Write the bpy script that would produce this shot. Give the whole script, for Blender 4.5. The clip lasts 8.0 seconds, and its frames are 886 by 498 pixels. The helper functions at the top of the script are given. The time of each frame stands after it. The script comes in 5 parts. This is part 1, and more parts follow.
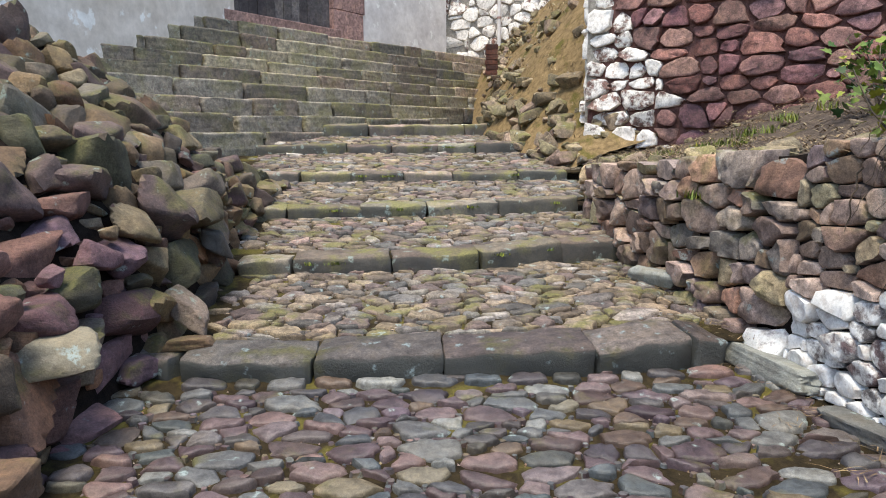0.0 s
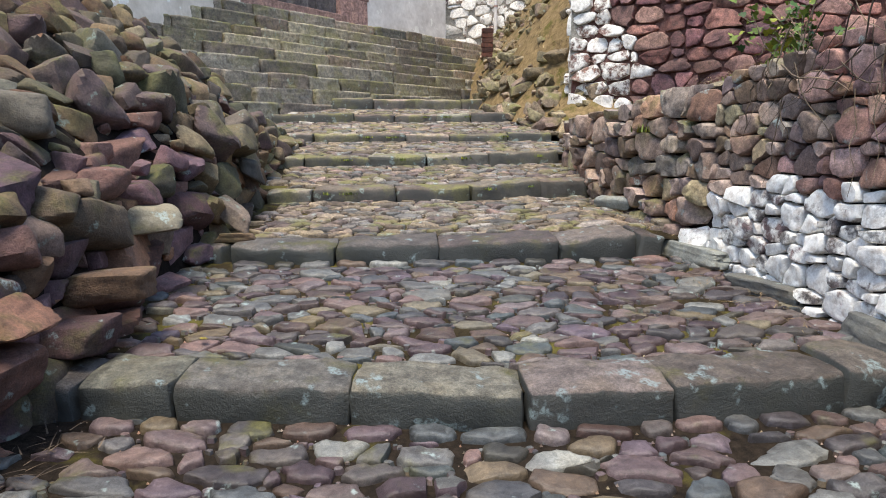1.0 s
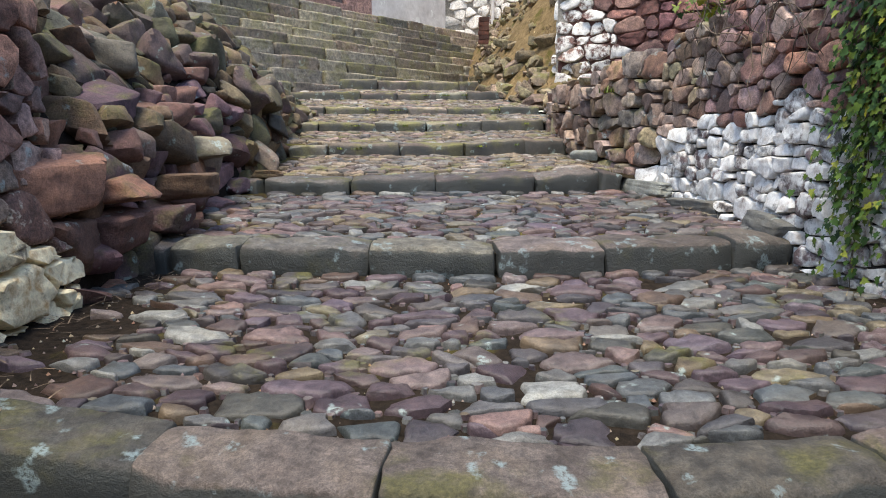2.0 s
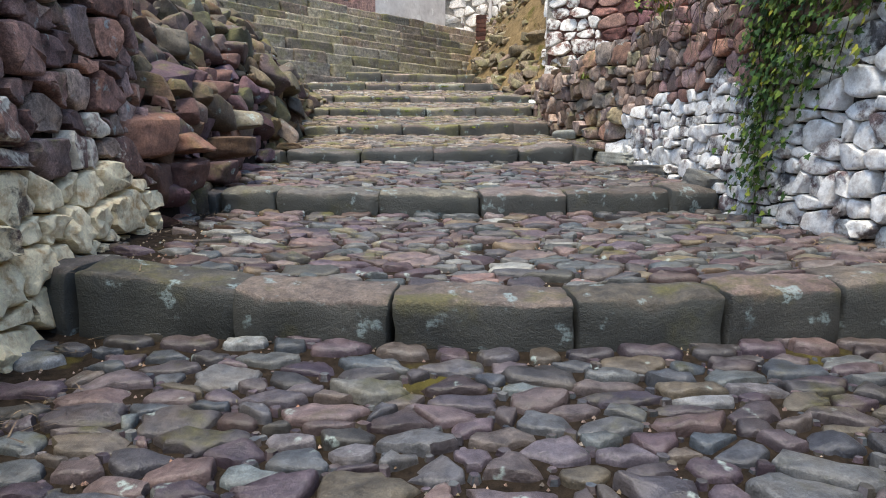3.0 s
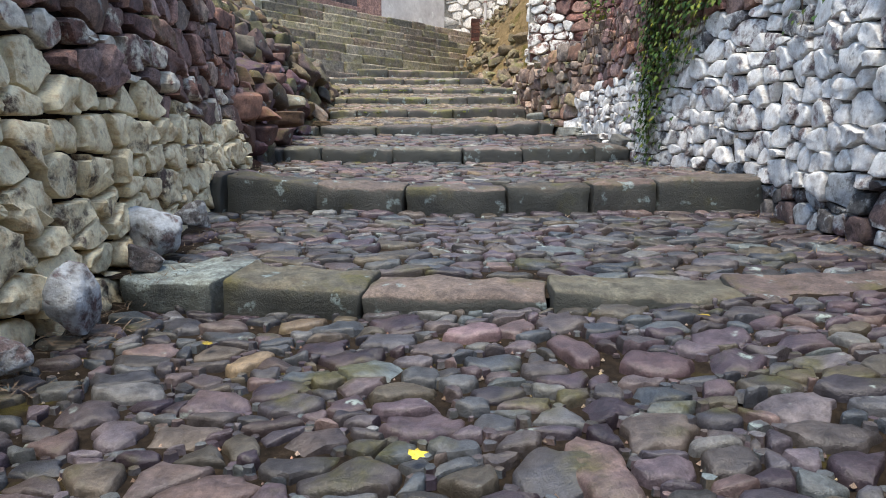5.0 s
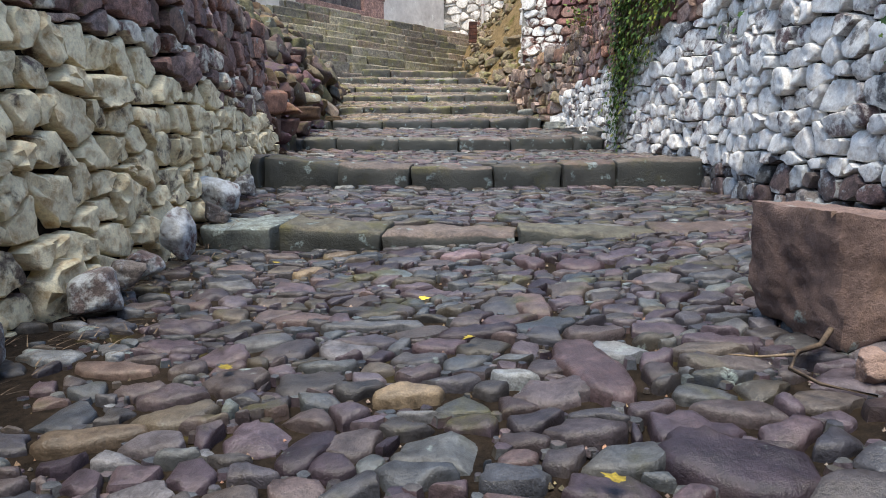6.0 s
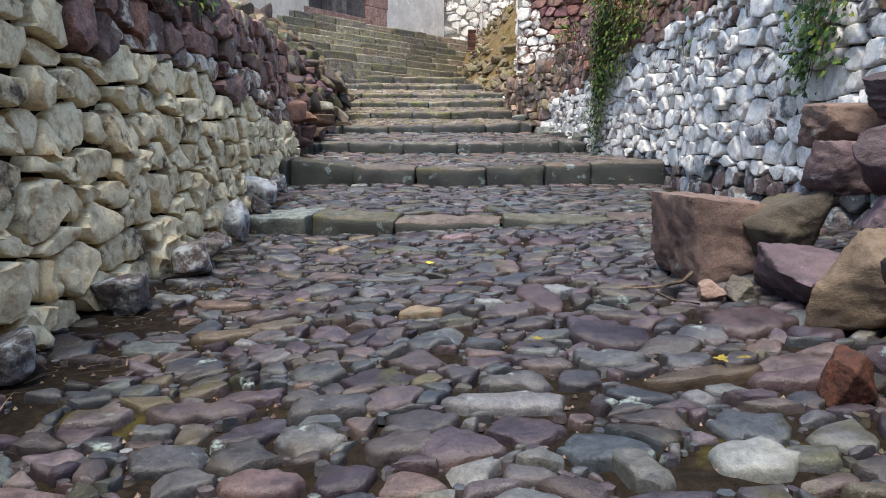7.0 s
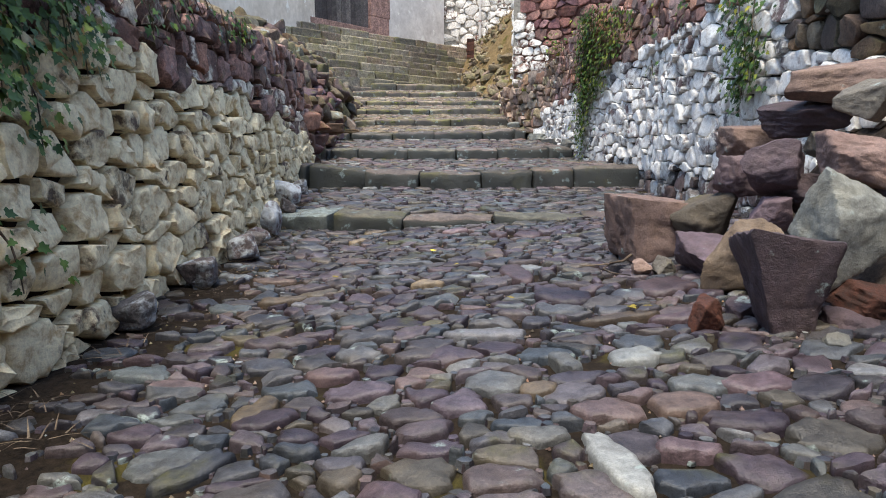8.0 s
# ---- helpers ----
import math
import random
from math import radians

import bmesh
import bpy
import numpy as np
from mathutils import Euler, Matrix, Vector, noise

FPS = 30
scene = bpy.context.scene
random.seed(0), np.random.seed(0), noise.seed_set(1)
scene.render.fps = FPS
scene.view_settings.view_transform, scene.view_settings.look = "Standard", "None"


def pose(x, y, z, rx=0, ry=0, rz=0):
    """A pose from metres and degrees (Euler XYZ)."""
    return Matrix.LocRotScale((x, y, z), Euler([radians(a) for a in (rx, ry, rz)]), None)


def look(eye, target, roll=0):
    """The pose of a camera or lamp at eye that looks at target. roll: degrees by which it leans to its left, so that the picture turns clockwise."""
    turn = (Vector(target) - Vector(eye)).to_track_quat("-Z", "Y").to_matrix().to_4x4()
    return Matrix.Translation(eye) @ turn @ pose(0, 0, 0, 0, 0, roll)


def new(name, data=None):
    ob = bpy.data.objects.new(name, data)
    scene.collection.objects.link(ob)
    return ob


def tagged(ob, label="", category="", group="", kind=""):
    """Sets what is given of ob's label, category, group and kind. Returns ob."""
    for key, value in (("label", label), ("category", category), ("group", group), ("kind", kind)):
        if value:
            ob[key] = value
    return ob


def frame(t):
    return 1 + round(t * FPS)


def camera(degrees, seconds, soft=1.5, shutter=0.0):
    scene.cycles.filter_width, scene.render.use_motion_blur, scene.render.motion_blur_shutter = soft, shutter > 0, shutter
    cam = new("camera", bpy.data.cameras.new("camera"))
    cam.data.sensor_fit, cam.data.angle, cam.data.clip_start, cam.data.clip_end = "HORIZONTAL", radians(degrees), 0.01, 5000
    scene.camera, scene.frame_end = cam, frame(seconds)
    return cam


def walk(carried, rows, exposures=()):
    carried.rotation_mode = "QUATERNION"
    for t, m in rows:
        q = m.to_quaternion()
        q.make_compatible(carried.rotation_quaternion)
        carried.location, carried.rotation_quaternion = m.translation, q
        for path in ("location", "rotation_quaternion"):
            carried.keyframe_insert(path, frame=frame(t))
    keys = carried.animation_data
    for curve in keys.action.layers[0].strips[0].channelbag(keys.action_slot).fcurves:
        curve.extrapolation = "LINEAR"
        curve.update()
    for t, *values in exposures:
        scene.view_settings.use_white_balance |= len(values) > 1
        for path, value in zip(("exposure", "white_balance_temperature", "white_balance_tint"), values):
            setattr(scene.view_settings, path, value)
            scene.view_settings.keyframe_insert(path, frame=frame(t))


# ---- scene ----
cam = camera(69.5, 8.0, soft=1.0)
PATH = [
    (0, (0.043, 0.015, 1.193), (0.026, 1.983, 0.84), -0.4),
    (0.5, (0.065, -0.51, 0.968), (0.047, 1.458, 0.612), -0.3),
    (1, (0.084, -1.05, 0.751), (0.067, 0.918, 0.393), -0.2),
    (1.5, (0.116, -1.583, 0.552), (0.099, 0.385, 0.193), -0.1),
    (2, (0.13, -2.126, 0.37), (0.112, -0.159, 0.008), 0.0),
    (3.5, (0.215, -3.644, 0.084), (0.194, -1.677, -0.279), 0.2),
    (4, (0.243, -4.201, 0.012), (0.221, -2.235, -0.351), 0.2),
    (4.5, (0.269, -4.723, -0.035), (0.244, -2.756, -0.399), 0.1),
    (6, (0.314, -6.324, -0.181), (0.288, -4.358, -0.546), 0.0),
    (6.5, (0.33, -6.824, -0.171), (0.305, -4.858, -0.533), 0.0),
    (7, (0.327, -7.316, -0.121), (0.3, -5.35, -0.484), 0.0),
    (7.5, (0.326, -7.788, -0.079), (0.299, -5.821, -0.44), 0.0),
    (8, (0.337, -8.216, -0.034), (0.309, -6.248, -0.392), -0.1),
]
walk(cam, [(t, look(eye, target, roll)) for t, eye, target, roll in PATH], exposures=[(0, 1.49, 6750, 6), (8, 1.49, 6750, 6)])

# ---- light ----
world = bpy.data.worlds.new("world")
scene.world = world
world.use_nodes = True
sky = world.node_tree.nodes.new("ShaderNodeTexSky")
sky.sky_type, sky.sun_disc = "NISHITA", False
SUN_EL, SUN_AZ = radians(72), radians(202)
sky.sun_elevation, sky.sun_rotation = SUN_EL, SUN_AZ
back = world.node_tree.nodes["Background"]
back.inputs["Strength"].default_value = 0.14
world.node_tree.links.new(sky.outputs[0], back.inputs[0])
sun = new("sun", bpy.data.lights.new("sun", "SUN"))
sun.data.energy, sun.data.angle, sun.data.color = 1.8, radians(26), (1.0, 0.92, 0.8)
sun.matrix_world = look((0, 0, 0), (-math.sin(SUN_AZ) * math.cos(SUN_EL), -math.cos(SUN_AZ) * math.cos(SUN_EL), -math.sin(SUN_EL)))

# ---- materials ----
RND = random.Random(7)


def n3(x, y, z, f=1.0):
    return noise.noise(Vector((x * f, y * f, z * f)))


def material(name):
    m = bpy.data.materials.new(name)
    m.use_nodes = True
    return m, m.node_tree, m.node_tree.nodes["Principled BSDF"]


def node(nt, kind, links=(), **values):
    n = nt.nodes.new(kind)
    for key, value in values.items():
        if key == "op":
            n.operation = value
        elif key == "blend":
            n.blend_type = value
        elif key == "data":
            n.data_type = value
        elif key == "clamp":
            n.clamp = value
        else:
            n.inputs[int(key[1:])].default_value = value
    for source, i in links:
        nt.links.new(source, n.inputs[i])
    return n


def tex_noise(nt, coords, scale, detail=4.0, rough=0.55):
    n = nt.nodes.new("ShaderNodeTexNoise")
    n.inputs["Scale"].default_value, n.inputs["Detail"].default_value, n.inputs["Roughness"].default_value = scale, detail, rough
    nt.links.new(coords, n.inputs["Vector"])
    return n.outputs["Fac"]


def ramp(nt, fac, stops, mode="LINEAR"):
    n = nt.nodes.new("ShaderNodeValToRGB")
    n.color_ramp.interpolation = mode
    e = n.color_ramp.elements
    while len(e) < len(stops):
        e.new(0.5)
    for i, (at, c) in enumerate(stops):
        e[i].position = at
        e[i].color = (*c, 1) if len(c) == 3 else c
    nt.links.new(fac, n.inputs[0])
    return n.outputs[0]


def mix(nt, fac, a, b, blend="MIX"):
    n = nt.nodes.new("ShaderNodeMix")
    n.data_type, n.blend_type = "RGBA", blend
    for v, i in ((fac, 0), (a, 6), (b, 7)):
        if isinstance(v, (int, float)):
            n.inputs[i].default_value = v
        elif isinstance(v, tuple):
            n.inputs[i].default_value = (*v, 1)
        else:
            nt.links.new(v, n.inputs[i])
    return n.outputs[2]


def band(nt, fac, low, high):
    """0 below low, 1 above high."""
    return ramp(nt, fac, [(low, (0, 0, 0)), (high, (1, 1, 1))])


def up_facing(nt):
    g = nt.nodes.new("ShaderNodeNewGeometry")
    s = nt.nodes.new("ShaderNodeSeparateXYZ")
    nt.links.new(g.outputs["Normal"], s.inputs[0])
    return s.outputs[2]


def stone_material(name, palette, lime=0.0, lime_colour=(0.62, 0.62, 0.6), moss=0.0, lichen=0.0, rough=0.85, bump=0.85, grain=38.0, dirt=0.5, algae_shade=0.0, tone=1.0, lichen_scale=9.0, moss_tone=1.0, lichen_colour=(0.33, 0.4, 0.38), relief=0.018, tint=(1.0, 1.0, 1.0), chalk_dirt=(0.5, 0.46, 0.42), mottle=1.0):
    """Weathered stone: a palette over the pieces, veins and grain, and optional limewash, moss and pale lichen."""
    m, nt, bsdf = material(name)
    tone *= 1.0 if lime else 0.82
    info = nt.nodes.new("ShaderNodeObjectInfo")
    geo = nt.nodes.new("ShaderNodeNewGeometry")
    pos = geo.outputs["Position"]
    r = node(nt, "ShaderNodeMath", [(info.outputs["Random"], 0), (geo.outputs["Random Per Island"], 1)], op="ADD")
    r = node(nt, "ShaderNodeMath", [(r.outputs[0], 0)], op="FRACT").outputs[0]
    palette = palette * 2 if len(palette) == 1 else palette
    k = len(palette)
    base = ramp(nt, r, [(i / max(k - 1, 1), c) for i, c in enumerate(palette)])
    base = mix(nt, 1.0, base, tuple(tone * c for c in tint), "MULTIPLY")
    # a second value of the piece: lighter or darker
    r2 = node(nt, "ShaderNodeMath", [(r, 0)], op="MULTIPLY", i1=7.31)
    r2 = node(nt, "ShaderNodeMath", [(r2.outputs[0], 0)], op="FRACT").outputs[0]
    base = mix(nt, 1.0, base, ramp(nt, r2, [(0.0, (0.52, 0.5, 0.5)), (0.55, (1.0, 1.0, 1.0)), (0.88, (1.28, 1.28, 1.26)), (1.0, (1.55, 1.55, 1.52))]), "MULTIPLY")
    big = tex_noise(nt, pos, 5.0, 5.0)
    mid = tex_noise(nt, pos, 17.0, 6.0, 0.65)
    fine = tex_noise(nt, pos, grain * 1.7, 6.0, 0.7)
    base = mix(nt, 1.0, base, ramp(nt, mid, [(0.34, (1 - 0.5 * mottle, 1 - 0.52 * mottle, 1 - 0.53 * mottle)), (0.5, (1.0, 1.0, 1.0)), (0.66, (1 + 0.5 * mottle, 1 + 0.48 * mottle, 1 + 0.45 * mottle))]), "MULTIPLY")
    base = mix(nt, 1.0, base, ramp(nt, fine, [(0.38, (1 - 0.32 * mottle,) * 3), (0.5, (1.0, 1.0, 1.0)), (0.62, (1 + 0.26 * mottle,) * 3)]), "MULTIPLY")
    base = mix(nt, 1.0, base, ramp(nt, big, [(0.36, (0.74, 0.71, 0.7)), (0.5, (1.0, 1.0, 1.0)), (0.64, (1.26, 1.22, 1.14))]), "MULTIPLY")
    grit = tex_noise(nt, pos, 210.0, 3.0, 0.6)
    base = mix(nt, 1.0, base, ramp(nt, grit, [(0.36, (1 - 0.32 * mottle,) * 3), (0.5, (1.0, 1.0, 1.0)), (0.66, (1 + 0.28 * mottle,) * 3)]), "MULTIPLY")
    height = mix(nt, 0.18, mix(nt, 0.5, mid, fine), grit)
    if dirt:
        base = mix(nt, mix(nt, 1.0, band(nt, big, 0.52, 0.72), (dirt, dirt, dirt), "MULTIPLY"), base, (0.075, 0.055, 0.038))
    if algae_shade:
        # algal growth and painted shade: darkens upright faces by their normal, broken and scraped
        upright_dark = node(nt, "ShaderNodeMath", [(mid, 0)], op="MULTIPLY_ADD", i1=0.9, i2=0.12).outputs[0]
        upright_dark = node(nt, "ShaderNodeMath", [(upright_dark, 0), (up_facing(nt), 1)], op="SUBTRACT").outputs[0]
        upright_dark = band(nt, upright_dark, -0.12, 0.34)
        base = mix(nt, mix(nt, 1.0, upright_dark, (algae_shade, algae_shade, algae_shade), "MULTIPLY"), base, (0.042, 0.047, 0.045))
    if moss:
        mm = tex_noise(nt, pos, 3.2, 5.0, 0.6)
        mask = band(nt, mm, 0.62 - 0.26 * moss, 0.72 - 0.2 * moss)
        upm = band(nt, up_facing(nt), 0.0, 0.7)
        mask = mix(nt, 1.0, mask, mix(nt, 0.6, mask, upm), "MULTIPLY")
        mossc = ramp(nt, fine, [(0.3, (0.06, 0.062, 0.015)), (0.55, (0.16, 0.15, 0.035)), (0.75, (0.28, 0.24, 0.06))])
        base = mix(nt, mix(nt, 1.0, mask, (0.75, 0.75, 0.75), "MULTIPLY"), base, mix(nt, 1.0, mossc, (moss_tone, moss_tone, moss_tone * 1.1), "MULTIPLY"))
    if lichen:
        vor = nt.nodes.new("ShaderNodeTexNoise")
        vor.inputs["Scale"].default_value, vor.inputs["Detail"].default_value = lichen_scale, 8.0
        nt.links.new(pos, vor.inputs["Vector"])
        mask = band(nt, vor.outputs["Fac"], 0.68 - 0.12 * lichen, 0.72 - 0.1 * lichen)
        mask = mix(nt, 1.0, mask, band(nt, fine, 0.4, 0.52), "MULTIPLY")
        base = mix(nt, mix(nt, 1.0, mask, (0.75, 0.75, 0.75), "MULTIPLY"), base, lichen_colour)
    if lime:
        lm = tex_noise(nt, pos, 8.0, 8.0, 0.68)
        shift = node(nt, "ShaderNodeMath", [(r2, 0)], op="MULTIPLY_ADD", i1=0.22, i2=-0.11).outputs[0]
        lm = node(nt, "ShaderNodeMath", [(lm, 0), (shift, 1)], op="ADD").outputs[0]
        mask = band(nt, lm, 0.64 - 0.36 * lime, 0.73 - 0.34 * lime)
        chalk = mix(nt, 1.0, lime_colour, ramp(nt, mid, [(0.3, chalk_dirt), (0.52, (0.96, 0.95, 0.94)), (0.72, (1.08, 1.08, 1.08))]), "MULTIPLY")
        chalk = mix(nt, 1.0, chalk, ramp(nt, fine, [(0.3, (0.8, 0.8, 0.8)), (0.7, (1.12, 1.12, 1.12))]), "MULTIPLY")
        base = mix(nt, mix(nt, 1.0, mask, (0.9, 0.9, 0.9), "MULTIPLY"), base, chalk)
        height = mix(nt, 0.25, height, mask)
    nt.links.new(base, bsdf.inputs["Base Color"])
    nt.links.new(ramp(nt, mid, [(0.2, (rough - 0.18,) * 3), (0.8, (min(rough + 0.12, 1.0),) * 3)]), bsdf.inputs["Roughness"])
    b = nt.nodes.new("ShaderNodeBump")
    b.inputs["Strength"].default_value, b.inputs["Distance"].default_value = bump, relief
    nt.links.new(height, b.inputs["Height"])
    nt.links.new(b.outputs[0], bsdf.inputs["Normal"])
    return m


def soil_material(name, low, high, moss=0.0, scale=14.0, bump=0.8):
    m, nt, bsdf = material(name)
    pos = nt.nodes.new("ShaderNodeNewGeometry").outputs["Position"]
    mid = tex_noise(nt, pos, scale, 7.0, 0.65)
    fine = tex_noise(nt, pos, scale * 7, 6.0, 0.7)
    base = ramp(nt, mid, [(0.3, tuple(0.8 * c for c in low)), (0.7, tuple(0.8 * c for c in high))])
    base = mix(nt, 1.0, base, ramp(nt, fine, [(0.3, (0.6, 0.6, 0.6)), (0.7, (1.4, 1.4, 1.4))]), "MULTIPLY")
    if moss:
        mm = tex_noise(nt, pos, 2.3, 5.0, 0.6)
        base = mix(nt, band(nt, mm, 0.66 - 0.3 * moss, 0.76 - 0.3 * moss), base, ramp(nt, fine, [(0.3, (0.055, 0.05, 0.014)), (0.7, (0.15, 0.125, 0.035))]))
    nt.links.new(base, bsdf.inputs["Base Color"])
    bsdf.inputs["Roughness"].default_value = 0.95
    bsdf.inputs["Specular IOR Level"].default_value = 0.12
    b = nt.nodes.new("ShaderNodeBump")
    b.inputs["Strength"].default_value, b.inputs["Distance"].default_value = bump, 0.02
    nt.links.new(mix(nt, 0.5, mid, fine), b.inputs["Height"])
    nt.links.new(b.outputs[0], bsdf.inputs["Normal"])
    return m


PURPLE, MAUVE, SLATE, OCHRE, RUST, PALE = (0.13, 0.088, 0.094), (0.215, 0.155, 0.153), (0.15, 0.157, 0.162), (0.26, 0.2, 0.135), (0.25, 0.12, 0.075), (0.38, 0.36, 0.33)
COBBLE_LOW = stone_material("cobble_stone_dark", [(0.12, 0.08, 0.11), (0.175, 0.118, 0.14), (0.1, 0.11, 0.135), (0.15, 0.128, 0.13), (0.195, 0.122, 0.12), (0.115, 0.125, 0.15), (0.215, 0.165, 0.12), (0.13, 0.088, 0.125), (0.17, 0.165, 0.17), (0.165, 0.1, 0.118), (0.33, 0.36, 0.37)], moss=0.16, moss_tone=0.45, lichen=0.1, rough=0.44, dirt=0.3, bump=0.5, mottle=0.75, tone=0.6, relief=0.022, tint=(0.88, 1.0, 1.04))
COBBLE = stone_material("cobble_stone", [(0.165, 0.105, 0.12), (0.23, 0.15, 0.145), (0.14, 0.155, 0.165), (0.2, 0.17, 0.155), (0.25, 0.15, 0.135), (0.26, 0.19, 0.11), (0.14, 0.16, 0.16), (0.25, 0.165, 0.15), (0.16, 0.11, 0.135), (0.2, 0.19, 0.18), PALE], moss=0.12, moss_tone=0.7, lichen=0.2, rough=0.5, dirt=0.3, bump=0.5, mottle=0.7, tone=0.64, relief=0.022, tint=(0.94, 1.0, 1.03))
COBBLE_PALE = stone_material("pale_cobble", [(0.3, 0.32, 0.32), (0.29, 0.29, 0.28)], lichen=0.2, rough=0.5, dirt=0.2, bump=0.5, mottle=0.5)
COBBLE_OCHRE = stone_material("ochre_cobble", [(0.24, 0.185, 0.12), (0.22, 0.17, 0.13)], moss=0.1, rough=0.5, dirt=0.25, bump=0.5, mottle=0.7, tone=0.66)
COBBLE_MAUVE = stone_material("mauve_cobble", [(0.19, 0.13, 0.15), (0.21, 0.15, 0.165)], rough=0.46, dirt=0.25, bump=0.5, mottle=0.7, tone=0.7)
COBBLE_RUST = stone_material("rust_cobble", [(0.235, 0.17, 0.15), (0.22, 0.155, 0.135)], rough=0.5, dirt=0.25, bump=0.5, mottle=0.7, tone=0.62)
COBBLE_UP = stone_material("cobble_stone_mossy", [(0.24, 0.175, 0.165), (0.29, 0.225, 0.145), (0.3, 0.235, 0.175), (0.19, 0.19, 0.18), (0.27, 0.18, 0.155), PALE], moss=0.42, moss_tone=1.0, lichen=0.3, rough=0.75, dirt=0.2, tone=0.82)
# kerb risers carry algal growth and painted shade in their colour
KERB = stone_material("kerb_stone", [(0.23, 0.195, 0.17), (0.25, 0.185, 0.175), (0.2, 0.195, 0.155), (0.23, 0.175, 0.17), (0.185, 0.19, 0.17)], mottle=0.9, bump=0.7, moss=0.3, moss_tone=0.55, lichen=0.5, lichen_scale=9.0, lichen_colour=(0.24, 0.31, 0.32), rough=0.72, dirt=0.4, algae_shade=0.93, tone=0.58, relief=0.03)
# upper kerbs: real moss, plus sunlight painted in as a brighter tone
KERB_UP = stone_material("mossy_lit_kerb_stone", [(0.27, 0.23, 0.17), (0.29, 0.21, 0.18), (0.24, 0.23, 0.17)], mottle=0.7, bump=0.6, moss=0.6, moss_tone=1.2, lichen=0.5, lichen_scale=9.0, lichen_colour=(0.26, 0.32, 0.29), rough=0.8, dirt=0.35, algae_shade=0.72, tone=0.95, relief=0.03)
KERB_PALE = stone_material("pale_kerb_slab", [(0.21, 0.265, 0.275), (0.23, 0.27, 0.27)], lichen=0.6, lichen_scale=7.0, lichen_colour=(0.33, 0.4, 0.4), rough=0.7, dirt=0.25, algae_shade=0.75, tone=0.95, relief=0.03)
RED = stone_material("red_rubble", [(0.17, 0.105, 0.095), (0.21, 0.115, 0.09), (0.24, 0.16, 0.145), (0.22, 0.165, 0.13), (0.26, 0.13, 0.09), (0.18, 0.11, 0.105)], moss=0.2, lichen=0.25, dirt=0.25, tone=1.45)
LOW_RUBBLE = stone_material("retaining_wall_stone", [(0.24, 0.165, 0.15), (0.3, 0.22, 0.17), (0.21, 0.155, 0.155), (0.26, 0.225, 0.14), (0.31, 0.17, 0.12), (0.22, 0.205, 0.18), (0.27, 0.19, 0.16)], moss=0.35, moss_tone=0.9, lichen=0.3, dirt=0.25, tone=1.4, mottle=0.8)
RED_EAST = stone_material("red_wall_stone", [(0.2, 0.12, 0.115), (0.25, 0.135, 0.11), (0.27, 0.18, 0.165), (0.24, 0.18, 0.15), (0.29, 0.145, 0.1), (0.2, 0.13, 0.135)], moss=0.2, lichen=0.25, dirt=0.25, tone=1.8, mottle=0.8)
RED_LIMED = stone_material("red_rubble_limed", [(0.2, 0.12, 0.11), (0.24, 0.13, 0.1), (0.26, 0.17, 0.15)], lime=0.55, lime_colour=(0.92, 0.85, 0.7), dirt=0.3, relief=0.026)
HEAP_RED = stone_material("fallen_red_stone", [(0.21, 0.105, 0.105), (0.165, 0.1, 0.13), (0.27, 0.135, 0.09), (0.2, 0.12, 0.135), (0.3, 0.155, 0.085), (0.16, 0.15, 0.11)], moss=0.28, moss_tone=0.8, mottle=0.65, lichen=0.25, dirt=0.3, tone=0.88, relief=0.03)
PILE = stone_material("rubble_stone", [(0.2, 0.18, 0.12), (0.22, 0.12, 0.125), (0.3, 0.225, 0.125), (0.18, 0.11, 0.14), (0.15, 0.17, 0.115), (0.3, 0.16, 0.1), (0.25, 0.205, 0.14), (0.17, 0.175, 0.15), (0.2, 0.13, 0.14), (0.35, 0.32, 0.27)], moss=0.55, moss_tone=0.8, mottle=0.65, lichen=0.3, lichen_colour=(0.26, 0.32, 0.27), dirt=0.3, tone=0.72, tint=(1.06, 1.0, 0.88), relief=0.03)
CREAM = stone_material("limewashed_stone_cream", [(0.26, 0.19, 0.12), (0.2, 0.13, 0.1), (0.3, 0.23, 0.15), (0.18, 0.12, 0.105)], lime=0.96, lime_colour=(1.0, 0.87, 0.58), dirt=0.35, relief=0.028, bump=0.75, chalk_dirt=(0.55, 0.4, 0.26))
WHITE = stone_material("limewashed_stone_white", [(0.27, 0.19, 0.19), (0.31, 0.23, 0.225), (0.3, 0.27, 0.26), (0.25, 0.25, 0.255)], lime=0.83, lime_colour=(0.97, 0.96, 0.92), dirt=0.22, relief=0.022, bump=0.6, chalk_dirt=(0.62, 0.55, 0.5))
SPATTER = stone_material("spattered_stone", [(0.16, 0.1, 0.105), (0.18, 0.15, 0.145), SLATE], lime=0.38, lime_colour=(0.56, 0.6, 0.63), dirt=0.35, tone=0.75, relief=0.03)
WHITER = stone_material("limewashed_quoin", [(0.27, 0.14, 0.11), (0.28, 0.17, 0.14), (0.24, 0.12, 0.1)], lime=0.84, lime_colour=(0.95, 0.91, 0.85), dirt=0.15, relief=0.035)
REDWALL = stone_material("red_sandstone_wall", [(0.25, 0.1, 0.085), (0.3, 0.14, 0.115), (0.2, 0.085, 0.095), (0.33, 0.19, 0.15), (0.22, 0.11, 0.13)], dirt=0.3, relief=0.03, tone=1.02)
